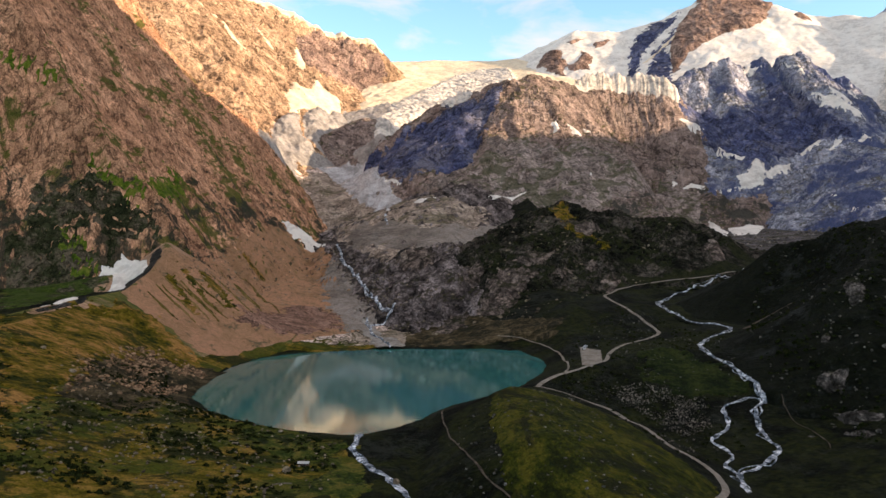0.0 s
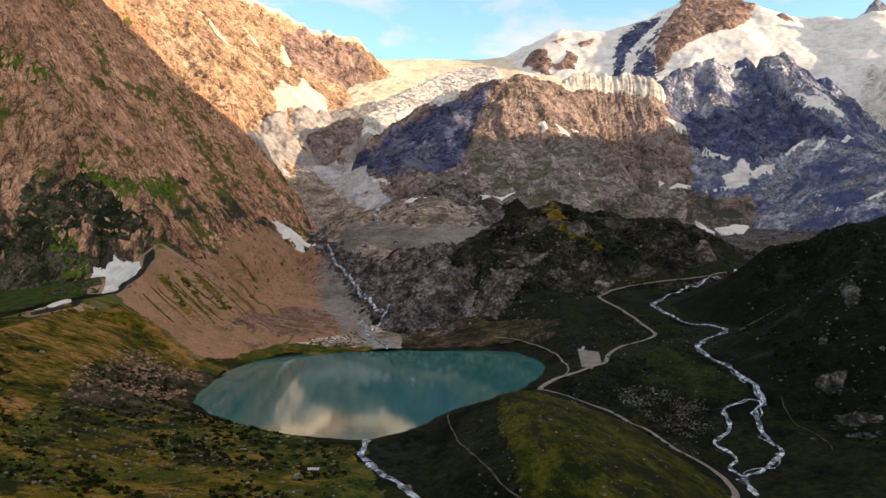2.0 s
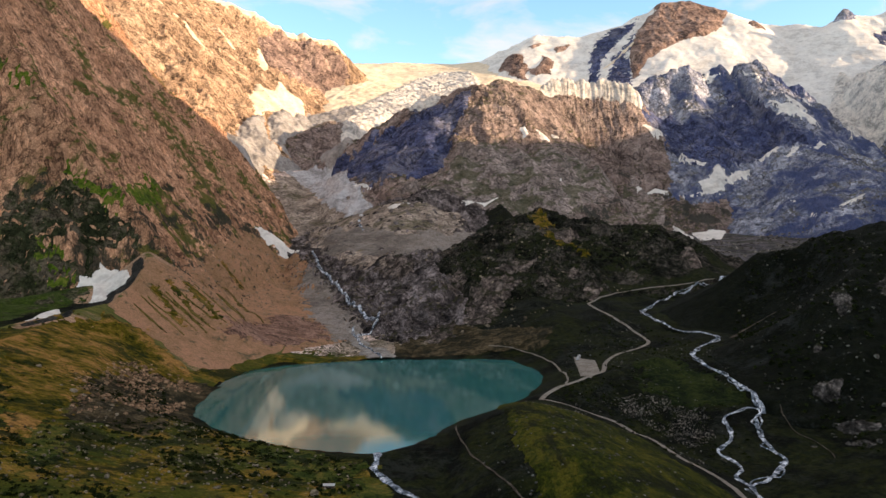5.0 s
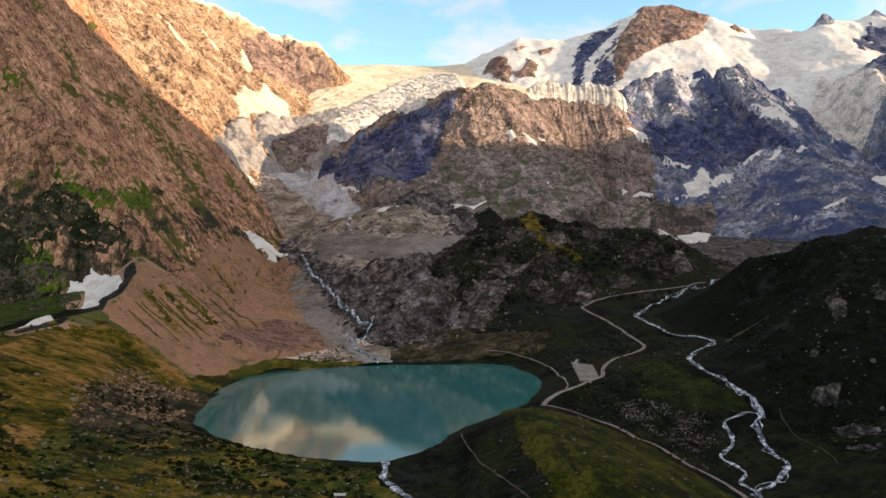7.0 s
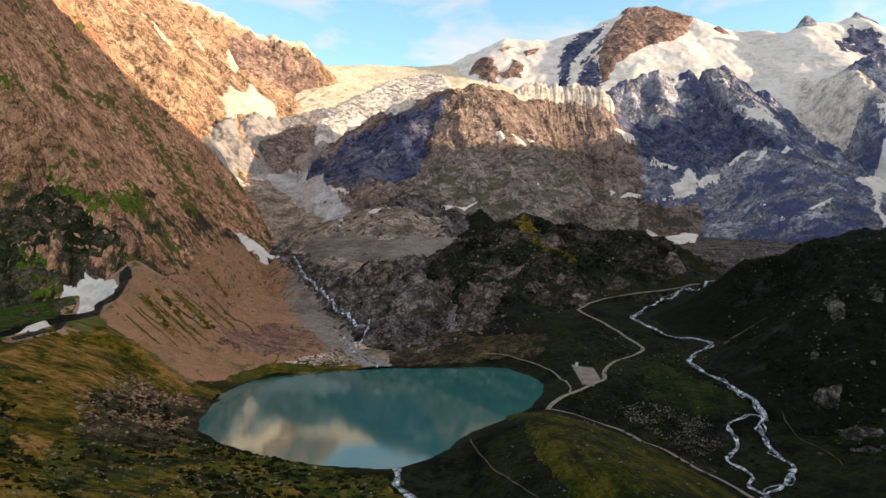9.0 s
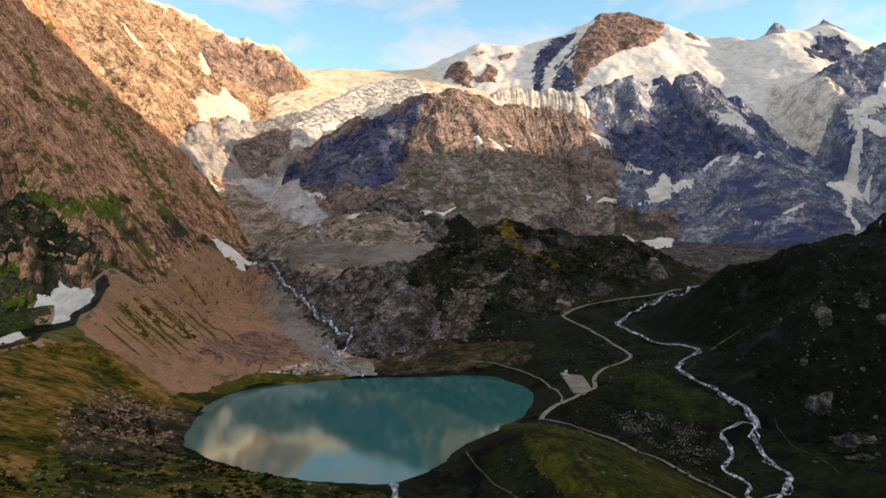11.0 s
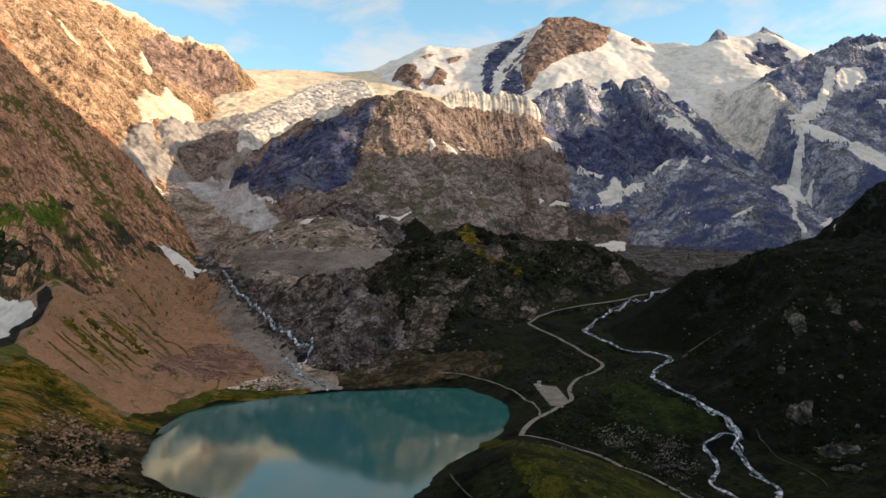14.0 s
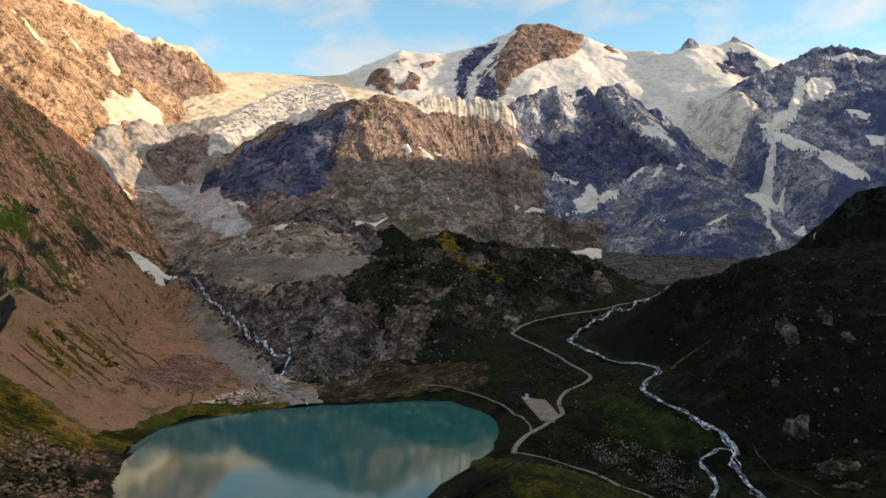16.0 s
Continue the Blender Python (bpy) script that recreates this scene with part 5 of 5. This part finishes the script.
WORN = [(-60, 1030), (120, 1040), (300, 1200), (420, 1380), (250, 1480), (60, 1450), (60, 1800), (-120, 1700), (-110, 1300)]
stones("meadow_stones", NEAR_LEFT, 3800, 0.4, 3.0, 1, "pale stones scattered over the rough pasture")
stones("rubble_stones", RUBBLE, 4200, 0.6, 5.0, 2, "heap of reddish rockfall boulders", 70, M_RUBBLE)
stones("field_stones", STONE_FIELD, 2200, 0.3, 2.2, 8, "field of grey stones between the road and the river", 30, M_FIELD_STONE)
stones("knoll_stones", KNOLL, 1100, 0.4, 2.6, 3, "pale stones on the grassy knoll", mat=M_DULL_STONE)
stones("meadow_stones", MEADOW, 1500, 0.4, 2.6, 4, "pale stones strewn beside the road and river", mat=M_DULL_STONE)
stones("hillside_stones", HILLSIDE, 1500, 0.4, 4.0, 5, "pale boulders on the dark hillside", mat=M_DULL_STONE)
stones("scree_stones", FAN, 6000, 0.7, 4.5, 6, "loose blocks lying on the scree", 150)
stones("slab_stones", WORN, 900, 1.0, 7.0, 7, "grey blocks lying among ice-worn slabs", 80)
stones("plain_stones", [(500, 1420), (800, 1440), (1250, 1700), (1350, 2150), (900, 2250), (480, 1900)], 1600, 2.0, 11.0, 9, "grey blocks and hummocks strewn over the stony plain", 120, M_FIELD_STONE)
shrubs("pasture_shrubs", NEAR_LEFT, 2600, 1.5, 5.0, 11, "low dark alpine rose and juniper bushes", 70)
shrubs("meadow_shrubs", MEADOW, 700, 1.2, 3.5, 12, "low dark bushes on the meadow", 50)
shrubs("hillside_shrubs", HILLSIDE, 1400, 1.5, 5.0, 13, "low dark bushes on the shaded hillside", 60)


def boulder(x, y, size, seed, label, group=""):
    rng = np.random.RandomState(seed)
    v = stone_shape(rng, size)
    ob = tagged(mesh_of("boulder", v, BALL_F, M_DULL_STONE if "dark" in label else M_RUBBLE if "red" in label or "brown" in label else M_STONE, False), label, "boulder", group)
    ob.location = (x, y, float(land(np.array(x, float), np.array(y, float))) + 0.4 + 0.2 * size)


def boulder_field(ring, count, small, large, seed, label):
    rng = np.random.RandomState(seed)
    for n, (x, y) in enumerate(zip(*inside_points(rng, ring, count))):
        boulder(float(x), float(y), rng.uniform(small, large), seed * 100 + n, label, "boulders")


boulder_field(RUBBLE, 18, 2.5, 5.5, 21, "reddish-grey boulder among the rockfall")
boulder_field(NEAR_LEFT, 22, 2.0, 4.5, 22, "pale grey boulder on the rough pasture")
boulder_field(HILLSIDE, 22, 2.5, 6.0, 23, "grey boulder on the dark hillside")
boulder_field(WORN, 22, 3.0, 8.0, 24, "grey block on the ice-worn slabs")
boulder_field(FAN, 16, 2.5, 5.0, 25, "brown block lying on the scree")
boulder(-300, 627, 8.5, 3, "large pale square-cut boulder on the grass bank")
boulder(-291, 624, 4.0, 4, "pale boulder beside a larger one")
boulder(-99, 481, 6.5, 5, "broad pale boulder near the hut")
boulder(-345, 668, 6.0, 6, "grey boulder lying on the grass slope")
boulder(-30, 470, 5.5, 7, "tall pale boulder on the stream bank")


# ---- small built things ----
def plain(name, colour, rough=0.5, metal=0.0):
    m = bpy.data.materials.new(name)
    m.use_nodes = True
    b = m.node_tree.nodes["Principled BSDF"]
    b.inputs["Base Color"].default_value = (*colour, 1)
    b.inputs["Roughness"].default_value, b.inputs["Metallic"].default_value = rough, metal
    return m


M_WHITE_PAINT, M_DARK_PAINT = plain("white_car_paint", (0.75, 0.76, 0.78), 0.3), plain("dark_car_paint", (0.03, 0.035, 0.05), 0.3)
M_GLASS_DARK, M_RUBBER = plain("car_window", (0.02, 0.025, 0.03), 0.05), plain("tyre_rubber", (0.02, 0.02, 0.02), 0.8)
M_BOARDS = material("weathered_boards", [(0.05, 0.035, 0.025), (0.09, 0.065, 0.045), (0.14, 0.10, 0.07)], 3, fine=0.4)
M_TIN = plain("pale_tin_roof", (0.45, 0.45, 0.44), 0.45, 0.3)


def part(name, bm, mat, parent, label=""):
    me = bpy.data.meshes.new(name)
    bm.to_mesh(me)
    bm.free()
    me.materials.append(mat)
    ob = new(name, me)
    ob.parent = parent
    return tagged(ob, label)


def block(x0, x1, y0, y1, z0, z1, bevel=0.05, top=1.0):
    """A box with bevelled edges whose top is narrowed lengthwise by a factor."""
    bm = bmesh.new()
    bmesh.ops.create_cube(bm, size=1)
    for v in bm.verts:
        k = top if v.co.z > 0 else 1.0
        v.co = ((x0 + x1) / 2 + v.co.x * (x1 - x0) * k, (y0 + y1) / 2 + v.co.y * (y1 - y0) * (0.5 + 0.5 * k), z0 if v.co.z < 0 else z1)
    bmesh.ops.bevel(bm, geom=bm.edges[:], offset=bevel, segments=2, affect="EDGES")
    return bm


def wheel(x, y, radius=0.33):
    bm = bmesh.new()
    bmesh.ops.create_cone(bm, cap_ends=True, segments=14, radius1=radius, radius2=radius, depth=0.22,
                          matrix=Matrix.Translation((x, y, 0.33)) @ Matrix.Rotation(radians(90), 4, "X"))
    return bm


def car(paint, label):
    base = new("car")
    tagged(base, label, "car", "cars in the car park")
    part("body", block(-2.15, 2.15, -0.88, 0.88, 0.25, 0.85, 0.12), paint, base)
    part("cabin", block(-1.5, 1.1, -0.8, 0.8, 0.84, 1.45, 0.12, 0.72), M_GLASS_DARK, base, "dark window band")
    part("roof", block(-1.0, 0.65, -0.7, 0.7, 1.43, 1.5, 0.03), paint, base)
    for x in (-1.35, 1.35):
        for y in (-0.8, 0.8):
            tyre = part("wheel", wheel(x, y), M_RUBBER, base)
            part("rim", wheel(x, y * 1.03, 0.2), M_TIN, tyre, "pale metal wheel rim")
    return base


def seat_on_land(ob, x, y, turn, lift=0.9):
    return pose(x, y, float(land(np.array(float(x)), np.array(float(y)))) + lift, 0, 0, turn)


WHITE_CAR = car(M_WHITE_PAINT, "small white car parked on gravel")
WHITE_CAR.matrix_basis = seat_on_land(WHITE_CAR, *CAR_SPOTS[0], 8)
for (x, y), turn in zip(CAR_SPOTS[1:4], (12, 6, 9)):
    copy_thing(WHITE_CAR, seat_on_land(WHITE_CAR, x, y, turn))
DARK_CAR = car(M_DARK_PAINT, "dark car parked on gravel")
DARK_CAR.matrix_basis = seat_on_land(DARK_CAR, *CAR_SPOTS[4], 100)

hut = tagged(new("shepherd_hut"), "low dark board hut with a pale tin roof on the pasture", "hut")
part("wall", block(-3.4, 3.4, -1.5, 1.5, -0.6, 2.0, 0.04), M_BOARDS, hut)
roof_mesh = bmesh.new()
for x in (-3.8, 3.8):
    for y, z in ((-1.9, 1.9), (0, 2.9), (1.9, 1.9), (1.9, 2.02), (0, 3.02), (-1.9, 2.02)):
        roof_mesh.verts.new((x, y, z))
roof_mesh.verts.ensure_lookup_table()
for n in range(6):
    m = (n + 1) % 6
    roof_mesh.faces.new([roof_mesh.verts[i] for i in (n, m, m + 6, n + 6)])
roof_mesh.faces.new([roof_mesh.verts[i] for i in (0, 5, 4, 3, 2, 1)])
roof_mesh.faces.new([roof_mesh.verts[i] for i in (6, 7, 8, 9, 10, 11)])
part("roof", roof_mesh, M_TIN, hut, "pale tin roof")
part("door", block(0.6, 1.5, -1.56, -1.48, -0.2, 1.7, 0.02), M_DARK_PAINT, hut)
part("window", block(-1.8, -0.9, -1.56, -1.48, 0.7, 1.4, 0.02), M_GLASS_DARK, hut)
hut.matrix_basis = seat_on_land(hut, *HUT_SPOT, -4, 0.5)
